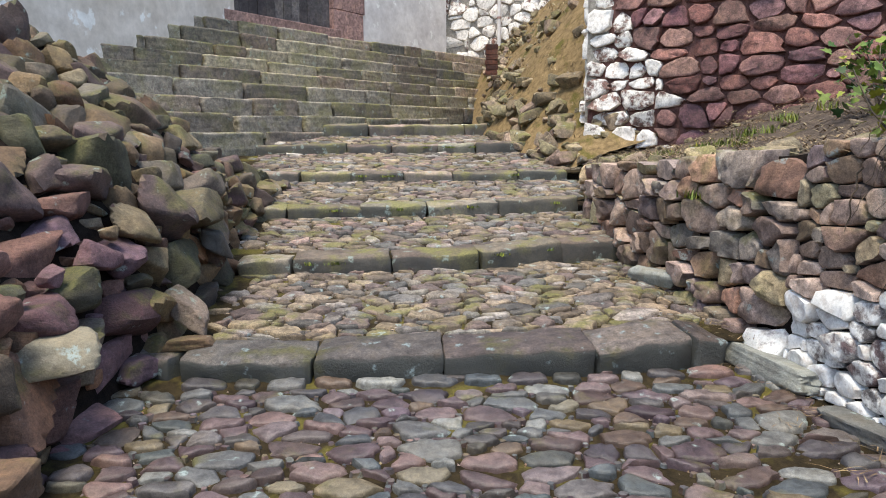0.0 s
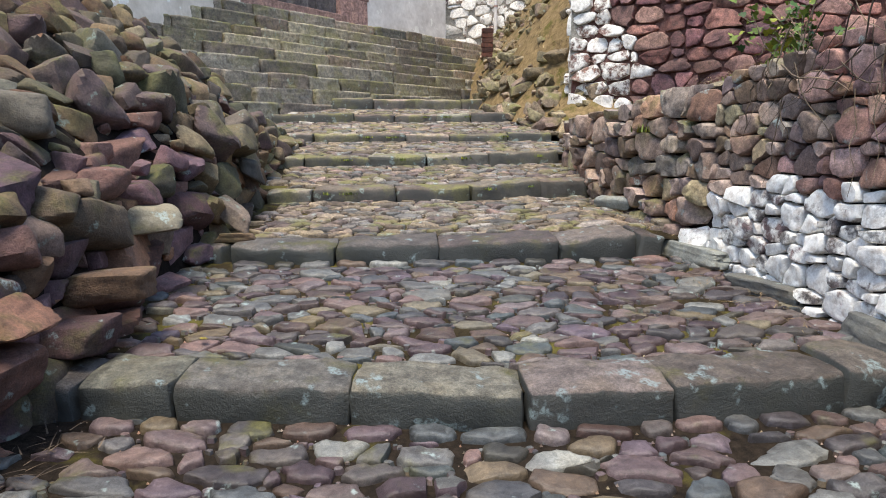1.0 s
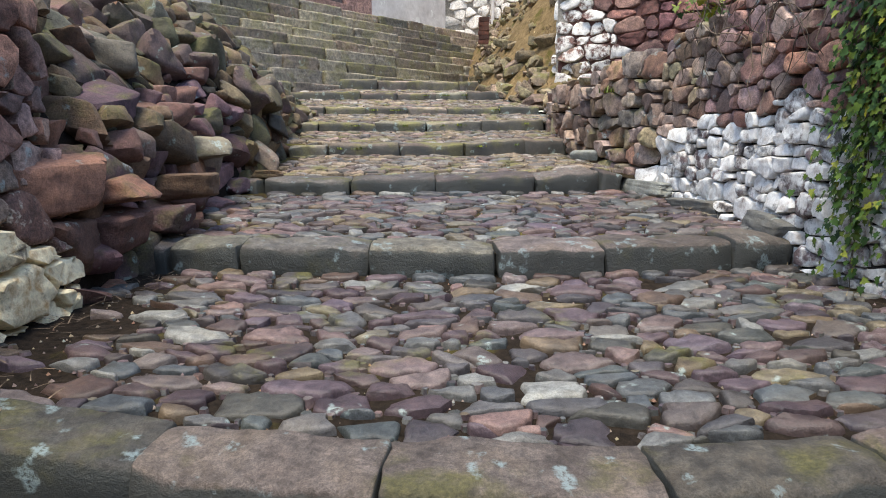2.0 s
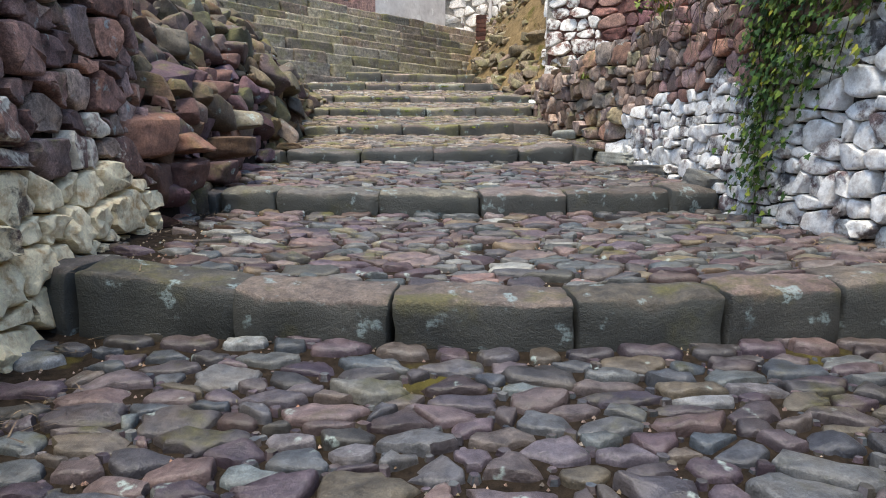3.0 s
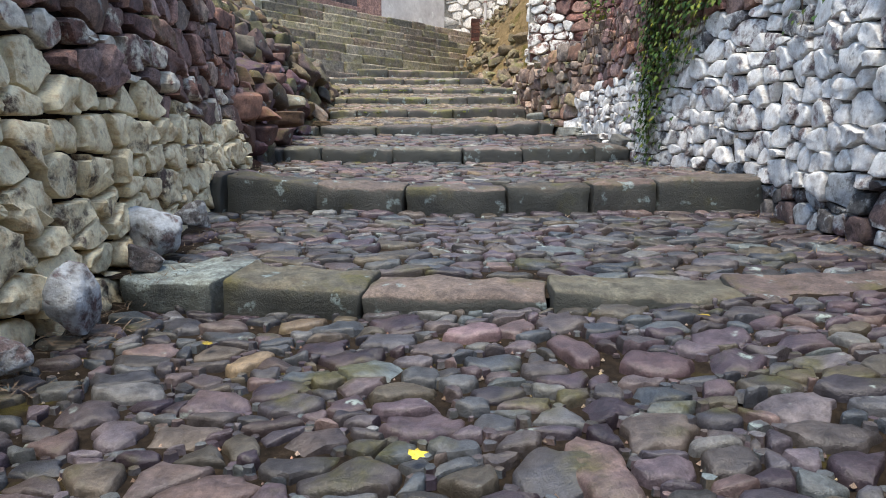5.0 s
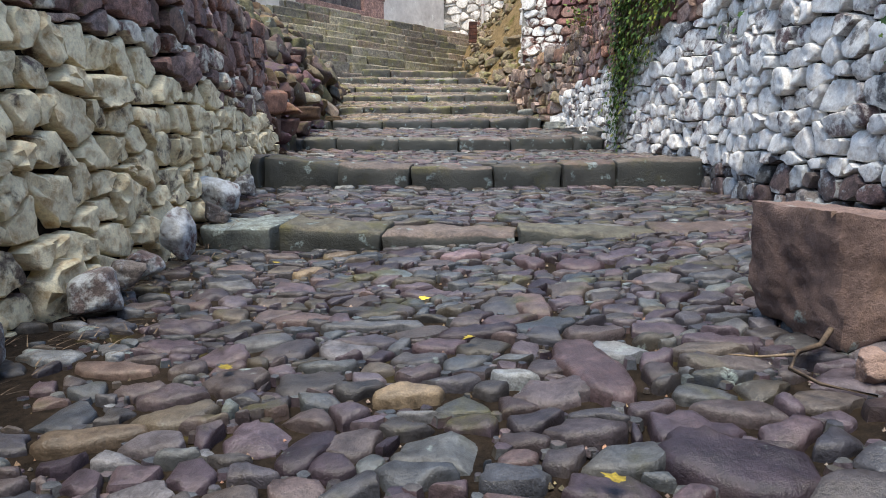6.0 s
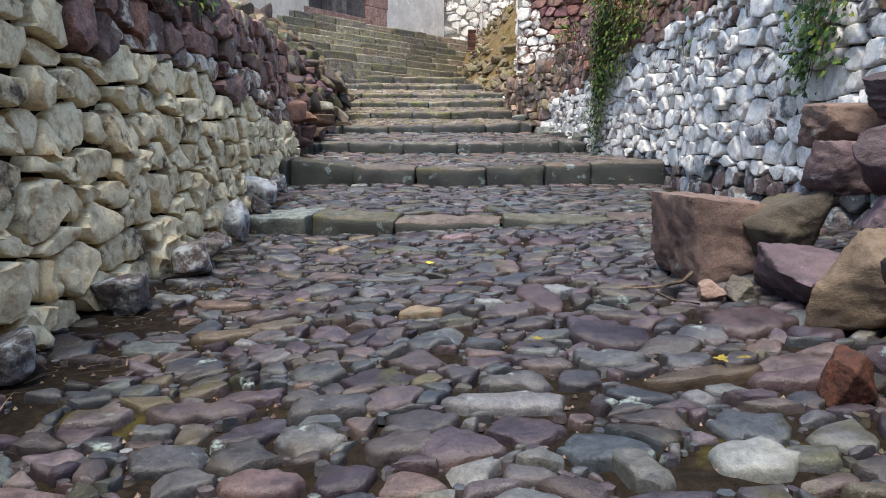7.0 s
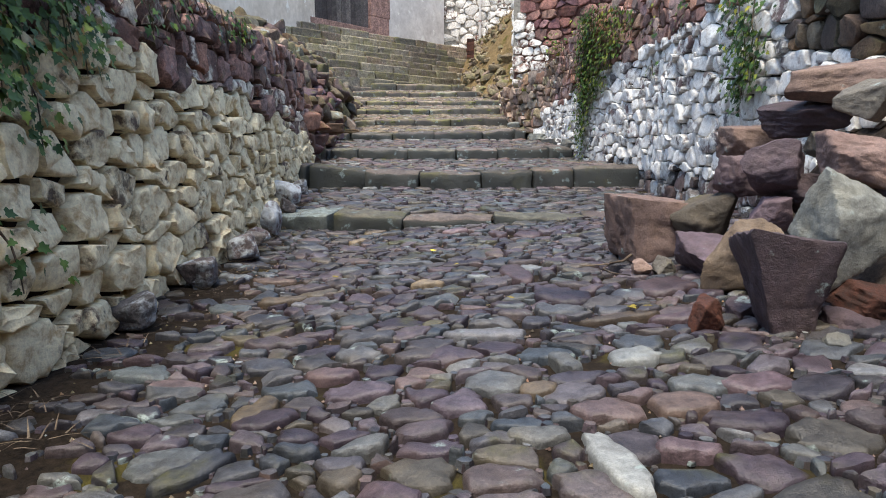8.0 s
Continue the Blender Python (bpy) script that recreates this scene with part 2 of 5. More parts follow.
# stair tone raised to paint in sunlight; risers also have painted shade
STAIR = stone_material("stair_block", [(0.27, 0.24, 0.18), (0.33, 0.28, 0.2), (0.22, 0.2, 0.165), (0.3, 0.22, 0.17), (0.19, 0.185, 0.16)], moss=0.7, moss_tone=1.2, lichen=0.4, lichen_colour=(0.3, 0.33, 0.27), dirt=0.3, algae_shade=0.3, tone=1.4, relief=0.03)
BOULDER_RED = stone_material("boulder_red", [(0.31, 0.215, 0.175), (0.26, 0.175, 0.155)], lichen=0.2, moss=0.12, dirt=0.35, bump=0.7, relief=0.03, mottle=0.45)
BOULDER_PURPLE = stone_material("boulder_purple", [(0.145, 0.102, 0.125), (0.15, 0.105, 0.118)], lichen=0.1, dirt=0.25, bump=0.7, relief=0.03, mottle=0.45, rough=0.7)
BOULDER_GREY = stone_material("boulder_grey_brown", [(0.175, 0.15, 0.115), (0.165, 0.15, 0.13)], lichen=0.3, moss=0.2, moss_tone=0.7, dirt=0.4, bump=0.7, relief=0.03, mottle=0.5)
BOULDER_SLATE = stone_material("boulder_pale_slate", [(0.25, 0.26, 0.24), (0.24, 0.24, 0.225)], lichen=0.3, dirt=0.45, bump=0.6, relief=0.03, mottle=0.45)
BOULDER_OCHRE = stone_material("boulder_ochre", [(0.23, 0.16, 0.1), (0.2, 0.15, 0.11)], lichen=0.15, dirt=0.3, bump=0.7, relief=0.03, mottle=0.45)
BOULDER_PALE = stone_material("pale_block", [(0.4, 0.36, 0.26)], moss=0.3, lichen=0.25, dirt=0.35, bump=0.7, relief=0.03, mottle=0.45)
BOULDER_MOSS = stone_material("mossy_boulder", [(0.2, 0.17, 0.1), (0.22, 0.19, 0.12)], moss=1.0, lichen=0.2, relief=0.03)
BRICK_RED = stone_material("brick_red_stone", [(0.2, 0.068, 0.042)], dirt=0.3, tone=0.62)
SLOPE_STONE = stone_material("ochre_slope_stone", [(0.27, 0.2, 0.12), (0.2, 0.17, 0.1), (0.3, 0.24, 0.16), (0.22, 0.15, 0.12), (0.24, 0.22, 0.12)], moss=0.55, moss_tone=1.1, lichen=0.2, dirt=0.3, tone=1.15, relief=0.03)
SOIL = soil_material("dark_soil", (0.012, 0.009, 0.007), (0.058, 0.042, 0.03), moss=0.22, scale=30, bump=1.0)
SOIL_MOSSY = soil_material("mossy_soil", (0.016, 0.012, 0.007), (0.06, 0.044, 0.022), moss=0.5)
BANK = soil_material("earth_bank", (0.06, 0.047, 0.038), (0.19, 0.145, 0.115), moss=0.04, scale=26)
# slope colour brightened to stand in for sunlight up there
CLAY = soil_material("clay_slope", (0.13, 0.09, 0.045), (0.36, 0.25, 0.125), moss=0.4, scale=12)
MORTAR = soil_material("lime_mortar", (0.2, 0.17, 0.14), (0.5, 0.46, 0.4), scale=20)
RED_JOINT = soil_material("red_earth_joint", (0.1, 0.048, 0.042), (0.25, 0.13, 0.11), scale=20)
# limewash in the joints, its dark end lowered to paint shade into the gaps
LIMED_JOINT_SHADE = soil_material("limewashed_joint_shade", (0.016, 0.014, 0.013), (0.14, 0.125, 0.115), scale=16)
# earth colour darkened to stand in for shadow between the stones
EARTH_JOINT_SHADE = soil_material("earth_joint_shade", (0.01, 0.007, 0.006), (0.034, 0.024, 0.018), scale=20)


# ---- mesh tools ----
def mesh_of(name, verts, faces, mat, smooth=True, crease=0):
    me = bpy.data.meshes.new(name)
    me.from_pydata(verts, [], faces)
    me.materials.append(mat)
    if smooth:
        me.shade_smooth()
    if crease:
        me.set_sharp_from_angle(angle=radians(crease))
    me.update()
    return me


def part(name, bm, mat, parent, label="", smooth=True, crease=0):
    """One mesh object under a thing, from a bmesh or (verts, faces)."""
    if isinstance(bm, bmesh.types.BMesh):
        me = bpy.data.meshes.new(name)
        bm.to_mesh(me)
        bm.free()
        me.materials.append(mat)
        if smooth:
            me.shade_smooth()
        if crease:
            me.set_sharp_from_angle(angle=radians(crease))
    else:
        me = mesh_of(name, bm[0], bm[1], mat, smooth, crease)
    ob = new(name, me)
    ob.parent = parent
    if label:
        ob["label"] = label
    return ob


def empty(name, at=(0, 0, 0)):
    e = new(name)
    e.empty_display_size = 0.1
    e.location = at
    return e


def clip(poly, px, py, nx, ny):
    """Keep the side of the line through (px, py) against its normal."""
    out = []
    k = len(poly)
    for i in range(k):
        a, b = poly[i], poly[(i + 1) % k]
        da, db = (a[0] - px) * nx + (a[1] - py) * ny, (b[0] - px) * nx + (b[1] - py) * ny
        if da <= 0:
            out.append(a)
        if (da < 0 < db) or (db < 0 < da):
            f = da / (da - db)
            out.append((a[0] + f * (b[0] - a[0]), a[1] + f * (b[1] - a[1])))
    return out


def cells(seeds, reach, stretch=1.0, weights=None):
    """Cells round the seeds, each clipped to reach; heavier seeds take more room. stretch > 1 squeezes them across v."""
    s = np.array(seeds)
    q = s * np.array([1.0, stretch])
    w = np.zeros(len(s)) if weights is None else np.array(weights)
    out = []
    for i in range(len(s)):
        d = np.hypot(q[:, 0] - q[i, 0], q[:, 1] - q[i, 1])
        near = [j for j in np.argsort(d)[1:22] if d[j] < 4 * reach]
        poly = [(q[i, 0] - reach, q[i, 1] - reach), (q[i, 0] + reach, q[i, 1] - reach), (q[i, 0] + reach, q[i, 1] + reach), (q[i, 0] - reach, q[i, 1] + reach)]
        for j in near:
            nx, ny = q[j, 0] - q[i, 0], q[j, 1] - q[i, 1]
            f = 0.5 + (w[i] - w[j]) / (2 * d[j] ** 2 + 1e-9)
            poly = clip(poly, q[i, 0] + f * nx, q[i, 1] + f * ny, nx, ny)
            if len(poly) < 3:
                break
        out.append([(a, b / stretch) for a, b in poly] if len(poly) >= 3 else [])
    return out


def courses(u0, u1, v0, v1, row, width, rnd, jitter=0.3):
    """Seeds in wavering rows, as rubble is laid."""
    seeds, v, k = [], v0 + row * 0.5, 0
    while v < v1:
        h = row * rnd.uniform(0.8, 1.25)
        u = u0 + width * rnd.uniform(0.0, 0.9)
        while u < u1:
            w = width * rnd.choice((0.55, 0.8, 1.0, 1.0, 1.3, 1.6))
            seeds.append((u + w / 2 + rnd.uniform(-0.1, 0.1) * w, v + rnd.uniform(-jitter, jitter) * h))
            u += w
        v += h
        k += 1
    return seeds


def pebble(poly, gap, high, deep, rnd, place, flat=0.5, rough=0.12, cut=0.28, tilt=0.1, facets=0, dome=False, squash=0.0):
    """A worn stone filling a cell: verts and faces. place(u, v, w) lays it into the world; w is the height over the surface."""
    cu, cv = sum(p[0] for p in poly) / len(poly), sum(p[1] for p in poly) / len(poly)
    ring = []
    k = len(poly)
    for i in range(k):
        a, b = poly[i], poly[(i + 1) % k]
        long = math.hypot(b[0] - a[0], b[1] - a[1])
        if long < 0.02:
            ring.append(((a[0] + b[0]) / 2, (a[1] + b[1]) / 2))
            continue
        ring.append((a[0] + cut * (b[0] - a[0]), a[1] + cut * (b[1] - a[1])))
        if long > 0.1:
            ring.append(((a[0] + b[0]) / 2, (a[1] + b[1]) / 2))
        ring.append((b[0] + cut * (a[0] - b[0]), b[1] + cut * (a[1] - b[1])))
    if len(ring) < 5:
        return None
    size = max(math.hypot(p[0] - cu, p[1] - cv) for p in ring)
    if size < gap * 2.2 or size < 0.022:
        return None
    tu, tv = rnd.uniform(-tilt, tilt), rnd.uniform(-tilt, tilt)
    wob = [1 - rnd.random() ** 2 * rough * 0.8 for _ in ring]
    if squash:
        # the stone is narrower than its place along one chance direction
        a, f = rnd.uniform(0, 3.14), squash * rnd.random() ** 1.6
        ring = [(u - f * ((u - cu) * math.cos(a) + (v - cv) * math.sin(a)) * math.cos(a), v - f * ((u - cu) * math.cos(a) + (v - cv) * math.sin(a)) * math.sin(a)) for u, v in ring]
    chips = [(math.cos(a), math.sin(a), rnd.uniform(0.05, 0.5) * size, rnd.uniform(0.35, 1.0)) for a in (rnd.uniform(0, 6.283) for _ in range(facets))]
    verts, faces = [], []
    k = len(ring)
    levels = ((1.0, -deep), (1.0, high * 0.2), (0.972, high * 0.62), (0.9, high * 0.9), (flat, high * 1.02)) if dome else ((1.0, -deep), (1.0, high * 0.55), (0.972, high * 0.88), (0.89, high), (flat, high * 1.02))
    for n, (s, w) in enumerate(levels):
        for (u, v), wb in zip(ring, wob):
            du, dv = u - cu, v - cv
            r = math.hypot(du, dv) + 1e-6
            f = s * max(r - gap, 0.3 * r) / r * wb
            uu, vv = cu + du * f, cv + dv * f
            lift = w
            if n:
                lift += tu * du * f + tv * dv * f
            if n > 1:
                lift += n3(uu * 19, vv * 19, cu * 5) * high * rough * 1.8
            for ca, sa, off, slope in chips:
                lift = min(lift, high * 1.02 - slope * max(0.0, (uu - cu) * ca + (vv - cv) * sa - off)) if n > 0 else lift
            verts.append(place(uu, vv, lift))
    verts.append(place(cu, cv, high * 1.02))
    for n in range(len(levels) - 1):
        for i in range(k):
            j = (i + 1) % k
            faces.append((n * k + i, n * k + j, (n + 1) * k + j, (n + 1) * k + i))
    o = (len(levels) - 1) * k
    faces += [(o + i, o + (i + 1) % k, len(verts) - 1) for i in range(k)]
    return verts, faces


def rock_shape(rnd, sx, sy, sz, facets=7, rounding=0.25, lumps=0.06, cuts=3, bite=(0.5, 0.76)):
    """A quarried or broken block: a rounded box cut by chance planes. Verts and faces, about its middle."""
    bm = bmesh.new()
    bmesh.ops.create_cube(bm, size=2.0)
    bmesh.ops.subdivide_edges(bm, edges=bm.edges[:], cuts=cuts, use_grid_fill=True)
    planes = []
    for _ in range(facets):
        d = Vector((rnd.gauss(0, 1), rnd.gauss(0, 1), rnd.gauss(0, 1))).normalized()
        reach = abs(d.x) + abs(d.y) + abs(d.z)
        planes.append((d, reach * rnd.uniform(*bite)))
    seed = rnd.uniform(0, 90)
    for v in bm.verts:
        p = v.co.copy()
        q = Vector([max(-1 + rounding, min(1 - rounding, c)) for c in p])
        e = p - q
        if e.length > 1e-6:
            p = q + e.normalized() * min(e.length, rounding)
        for d, r in planes:
            over = p.dot(d) - r
            if over > 0:
                p -= d * over * 0.95
        p += Vector((n3(p.x + seed, p.y, p.z, 1.3), n3(p.x, p.y + seed, p.z, 1.3), n3(p.x, p.y, p.z + seed, 1.3))) * lumps * 1.5
        p += Vector((n3(p.x + seed, p.y, p.z, 4), n3(p.x, p.y + seed, p.z, 4), n3(p.x, p.y, p.z + seed, 4))) * lumps * 0.6
        if cuts > 7:
            p += Vector((n3(p.x + seed, p.y, p.z, 9), n3(p.x, p.y + seed, p.z, 9), n3(p.x, p.y, p.z + seed, 9))) * lumps * 0.5
        v.co = Vector((p.x * sx / 2, p.y * sy / 2, p.z * sz / 2))
    return bm


def boulder_shape(rnd, w, d, h, cuts=4, skew=0.14, edge=16.0, lumps=0.03, n=8, reach=(0.74, 1.0)):
    """A quarried or broken block bounded by flat faces with worn edges: six leaning sides and a few broken corners."""
    planes = []
    for axis in range(3):
        for sign in (-1, 1):
            v = Vector((rnd.gauss(0, skew), rnd.gauss(0, skew), rnd.gauss(0, skew)))
            v[axis] = sign
            planes.append((v.normalized(), rnd.uniform(0.9, 1.0)))
    for _ in range(cuts):
        v = Vector((rnd.choice((-1, 1)) * rnd.uniform(0.3, 1), rnd.choice((-1, 1)) * rnd.uniform(0.3, 1), rnd.choice((-1, 1)) * rnd.uniform(0.3, 1)))
        v[rnd.randrange(3)] *= rnd.uniform(0.0, 0.7)
        v.normalize()
        planes.append((v, (abs(v.x) + abs(v.y) + abs(v.z)) * rnd.uniform(*reach) * 0.9))
    bm = bmesh.new()
    bmesh.ops.create_cube(bm, size=2.0)
    bmesh.ops.subdivide_edges(bm, edges=bm.edges[:], cuts=n, use_grid_fill=True)
    seed = rnd.uniform(0, 90)
    for v in bm.verts:
        u = v.co.normalized()
        r = sum((max(u.dot(q), 0.0) / k) ** edge for q, k in planes) ** (-1.0 / edge)
        q = u * r
        layer = n3(q.x * 0.6 + seed, q.y * 0.6, q.z * 5.0)
        r += lumps * (1.5 * n3(q.x + seed, q.y, q.z, 1.4) + 0.9 * n3(q.x, q.y + seed, q.z, 3.6) + 0.5 * layer)
        if n > 12:
            r += lumps * (0.5 * n3(q.x, q.y, q.z + seed, 8.0) + 0.35 * n3(q.x + seed, q.y, q.z, 17.0) - 0.9 * max(0.0, abs(n3(q.x, q.y, q.z + seed, 2.2)) - 0.32))
        v.co = u * r
    lo = [min(v.co[i] for v in bm.verts) for i in range(3)]
    hi = [max(v.co[i] for v in bm.verts) for i in range(3)]
    for v in bm.verts:
        v.co = Vector([((v.co[i] - lo[i]) / (hi[i] - lo[i]) - 0.5) * (w, d, h)[i] for i in range(3)])
    return bm


def poly_at(table, t):
    """Straight lines between the rows of a table."""
    return float(np.interp(t, [r[0] for r in table], [r[1] for r in table]))


# ---- plan ----
# kerbs, from the lowest: (x, y of the front, top) at their joints; foot; depth of the stones
KERBS = [
    ([(-1.2, -2.34, -0.765), (-0.72, -2.49, -0.75), (-0.08, -2.61, -0.755), (0.71, -2.72, -0.75), (1.50, -2.77, -0.75), (2.5, -2.77, -0.73)], -0.875, 0.36),
    ([(-1.6, -0.50, -0.40), (-1.37, -0.57, -0.405), (-0.68, -0.62, -0.46), (-0.04, -0.70, -0.485), (0.67, -0.72, -0.485), (1.27, -0.66, -0.455), (1.77, -0.60, -0.435), (2.66, -0.50, -0.41)], -0.675, 0.26),
    ([(-1.80, 1.48, -0.27), (-1.47, 1.45, -0.27), (-1.07, 1.44, -0.265), (-0.32, 1.42, -0.27), (0.4, 1.38, -0.28), (1.0, 1.44, -0.265), (1.77, 1.55, -0.24), (2.15, 1.62, -0.25)], -0.42, 0.34),
    ([(-1.75, 3.50, -0.05), (-1.49, 3.42, -0.03), (-0.735, 3.43, -0.025), (0.0, 3.48, -0.015), (0.875, 3.50, 0.005), (1.45, 3.58, 0.035), (1.64, 3.62, 0.01)], -0.155, 0.33),
    ([(-1.66, 5.00, 0.225), (-1.22, 5.0, 0.235), (-0.44, 5.08, 0.235), (0.28, 5.2, 0.25), (0.98, 5.42, 0.275), (1.52, 5.55, 0.30)], 0.105, 0.3),
    ([(-1.95, 6.36, 0.49), (-1.60, 6.38, 0.495), (-0.85, 6.46, 0.495), (-0.18, 6.52, 0.495), (0.55, 6.62, 0.515), (1.40, 6.78, 0.53)], 0.375, 0.24),
    ([(-2.75, 7.85, 0.75), (-1.78, 7.88, 0.75), (-1.15, 7.9, 0.745), (-0.52, 7.92, 0.74), (0.1, 7.92, 0.74), (0.9, 7.92, 0.75), (1.5, 7.95, 0.76)], 0.63, 0.24),
    ([(-2.9, 9.45, 1.07), (-1.46, 9.55, 1.065), (-0.8, 9.6, 1.055), (-0.11, 9.6, 1.055), (0.45, 9.6, 1.06), (1.2, 9.6, 1.08)], 0.925, 0.24),
    ([(-2.9, 10.35, 1.38), (-1.3, 10.7, 1.37), (-0.55, 10.9, 1.36), (0.3, 11.1, 1.36), (1.0, 11.3, 1.4)], 1.18, 0.3),
]
LEFT = [(-9, -1.22), (-6, -1.28), (-4.4, -1.36), (-1.3, -1.46), (-0.3, -1.6), (0.8, -1.66), (1.2, -1.68), (3.0, -1.78), (4.2, -1.72), (5.0, -1.78), (6.4, -2.0), (7.9, -2.6), (9.5, -2.9), (11, -3.2)]
RIGHT = [(-9, 2.75), (-3.2, 2.64), (-1.56, 2.6), (-0.4, 2.62), (0.3, 2.5), (0.9, 2.34), (2.0, 2.17), (3.1, 2.06), (3.9, 1.94), (4.8, 1.72), (5.6, 1.62), (6.5, 1.52), (8, 1.7), (9, 1.5), (9.6, 1.25), (11, 0.95), (13, 1.0)]


def kerb_y(k, x):
    return poly_at([(p[0], p[1]) for p in KERBS[k][0]], x)


def kerb_top(k, x):
    return poly_at([(p[0], p[2]) for p in KERBS[k][0]], x)


def tread_z(k, x, y):
    """The paving above kerb k; -1 is the lowest stretch."""
    if k < 0:
        return -0.92 + 0.035 * min(max((y + 5.6) / 2.8, 0), 1) + 0.075 * max(x + 0.3, -0.3) + 0.02 * min(y + 6.5, 0) + 0.012 * n3(x, y, 3, 1.1)
    y0, z0 = kerb_y(k, x) + 0.12, kerb_top(k, x) - 0.02
    y1, z1 = kerb_y(k + 1, x), KERBS[k + 1][1]
    f = min(max((y - y0) / (y1 - y0), 0), 1)
    return z0 + f * (z1 - z0) + 0.012 * n3(x, y, 3, 1.3)


def tread_of(x, y):
    k = -1
    while k + 1 < len(KERBS) and y > kerb_y(k + 1, x):
        k += 1
    return k


def ground_z(x, y):
    k = tread_of(x, y)
    return tread_z(min(k, len(KERBS) - 2), x, y)


# ---- ground sheet ----
def build_ground():
    xs = [-220, -60, -25, -12, -8, -6, -4.5] + [-3.5 + 0.25 * i for i in range(29)] + [4.5, 6, 8, 12, 25, 60, 220]
    ys = [-220, -60, -25, -14, -11] + [-9.5 + 0.3 * i for i in range(72)] + [13, 16, 20, 30, 60, 220]
    verts, faces = [], []
    for y in ys:
        for x in xs:
            yy = min(max(y, -10), 11.5)
            verts.append((x, y, ground_z(min(max(x, -2), 2), yy) - 0.4 - 0.05 * max(-9 - y, 0) ** 0.5))
    w = len(xs)
    for j in range(len(ys) - 1):
        for i in range(w - 1):
            faces.append((j * w + i, j * w + i + 1, (j + 1) * w + i + 1, (j + 1) * w + i))
    g = new("ground", mesh_of("ground", verts, faces, BANK))
    tagged(g, "brown earth ground sheet under the stepped lane", "ground", kind="structure")


build_ground()


# ---- stepped lane: kerbs and paving ----
def kerb_stone(rnd, a, b, foot, depth, parent, mat):
    (xa, ya, za), (xb, yb, zb) = a, b
    length = math.hypot(xb - xa, yb - ya) - rnd.uniform(0.002, 0.012)
    high = (za + zb) / 2 - foot + 0.10
    bm = bmesh.new()
    bmesh.ops.create_cube(bm, size=2.0)
    bmesh.ops.subdivide_edges(bm, edges=[e for e in bm.edges if abs(e.verts[0].co.x - e.verts[1].co.x) > 1], cuts=13)
    bmesh.ops.subdivide_edges(bm, edges=[e for e in bm.edges if abs(e.verts[0].co.x - e.verts[1].co.x) < 0.01], cuts=5, use_grid_fill=True)
    seed = rnd.uniform(0, 50)
    skew = rnd.uniform(-0.03, 0.03)
    worn = rnd.uniform(0.026, 0.042)
    for v in bm.verts:
        fx, fy, fz = [math.copysign(1 - (1 - abs(c)) ** 1.9, c) for c in v.co]
        x, y, z = (v.co.x if abs(v.co.x) < 0.8 else fx) * length / 2, fy * depth / 2, fz * high / 2
        r = worn
        hx, hy, hz = length / 2 - 0.4 * r, depth / 2 - r, high / 2 - r
        q = Vector((max(-hx, min(hx, x)), max(-hy, min(hy, y)), max(-hz, min(hz, z))))
        e = Vector(((x - q.x) / 0.4, y - q.y, z - q.z))
        if e.length > 1e-6:
            e = e.normalized() * min(e.length, r)
            q += Vector((e.x * 0.4, e.y, e.z))
        f = Vector((n3(q.x + seed, q.y, q.z, 4), n3(q.x, q.y + seed, q.z, 5), n3(q.x, q.y, q.z + seed, 5))) * 0.021
        g = Vector((n3(q.x + seed, q.y, q.z, 16), n3(q.x, q.y + seed, q.z, 16), n3(q.x, q.y, q.z + seed, 16))) * 0.011
        q += f + g
        q.z += skew * q.x + (0.07 * min(q.y + depth * 0.12, 0) if q.z > 0 else 0)
        v.co = q
    ang = math.atan2(yb - ya, xb - xa)
    tilt = math.atan2(zb - za, xb - xa)
    m = Matrix.Translation(((xa + xb) / 2, (ya + yb) / 2 + depth / 2 * math.cos(ang) + rnd.uniform(-0.012, 0.012), (za + zb) / 2 - high / 2 + rnd.uniform(-0.012, 0.008))) @ Euler((rnd.uniform(-0.02, 0.05), -tilt, ang)).to_matrix().to_4x4()
    bm.transform(m)
    return part("kerb_stone", bm, mat, parent)


rnd = random.Random(11)
for k, (pts, foot, depth) in enumerate(KERBS):
    step = empty("stone_step", (0, pts[2][1], foot))
    tagged(step, "worn step of long dressed mossy kerb stones, dark faces partly painted shade", "step", group="steps of the lane", kind="structure")
    step.matrix_world = Matrix()
    for n, (a, b) in enumerate(zip(pts, pts[1:])):
        pale = k == 0 and n == 0
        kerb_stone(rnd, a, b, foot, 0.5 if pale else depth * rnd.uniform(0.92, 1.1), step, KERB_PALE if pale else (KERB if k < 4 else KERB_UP))


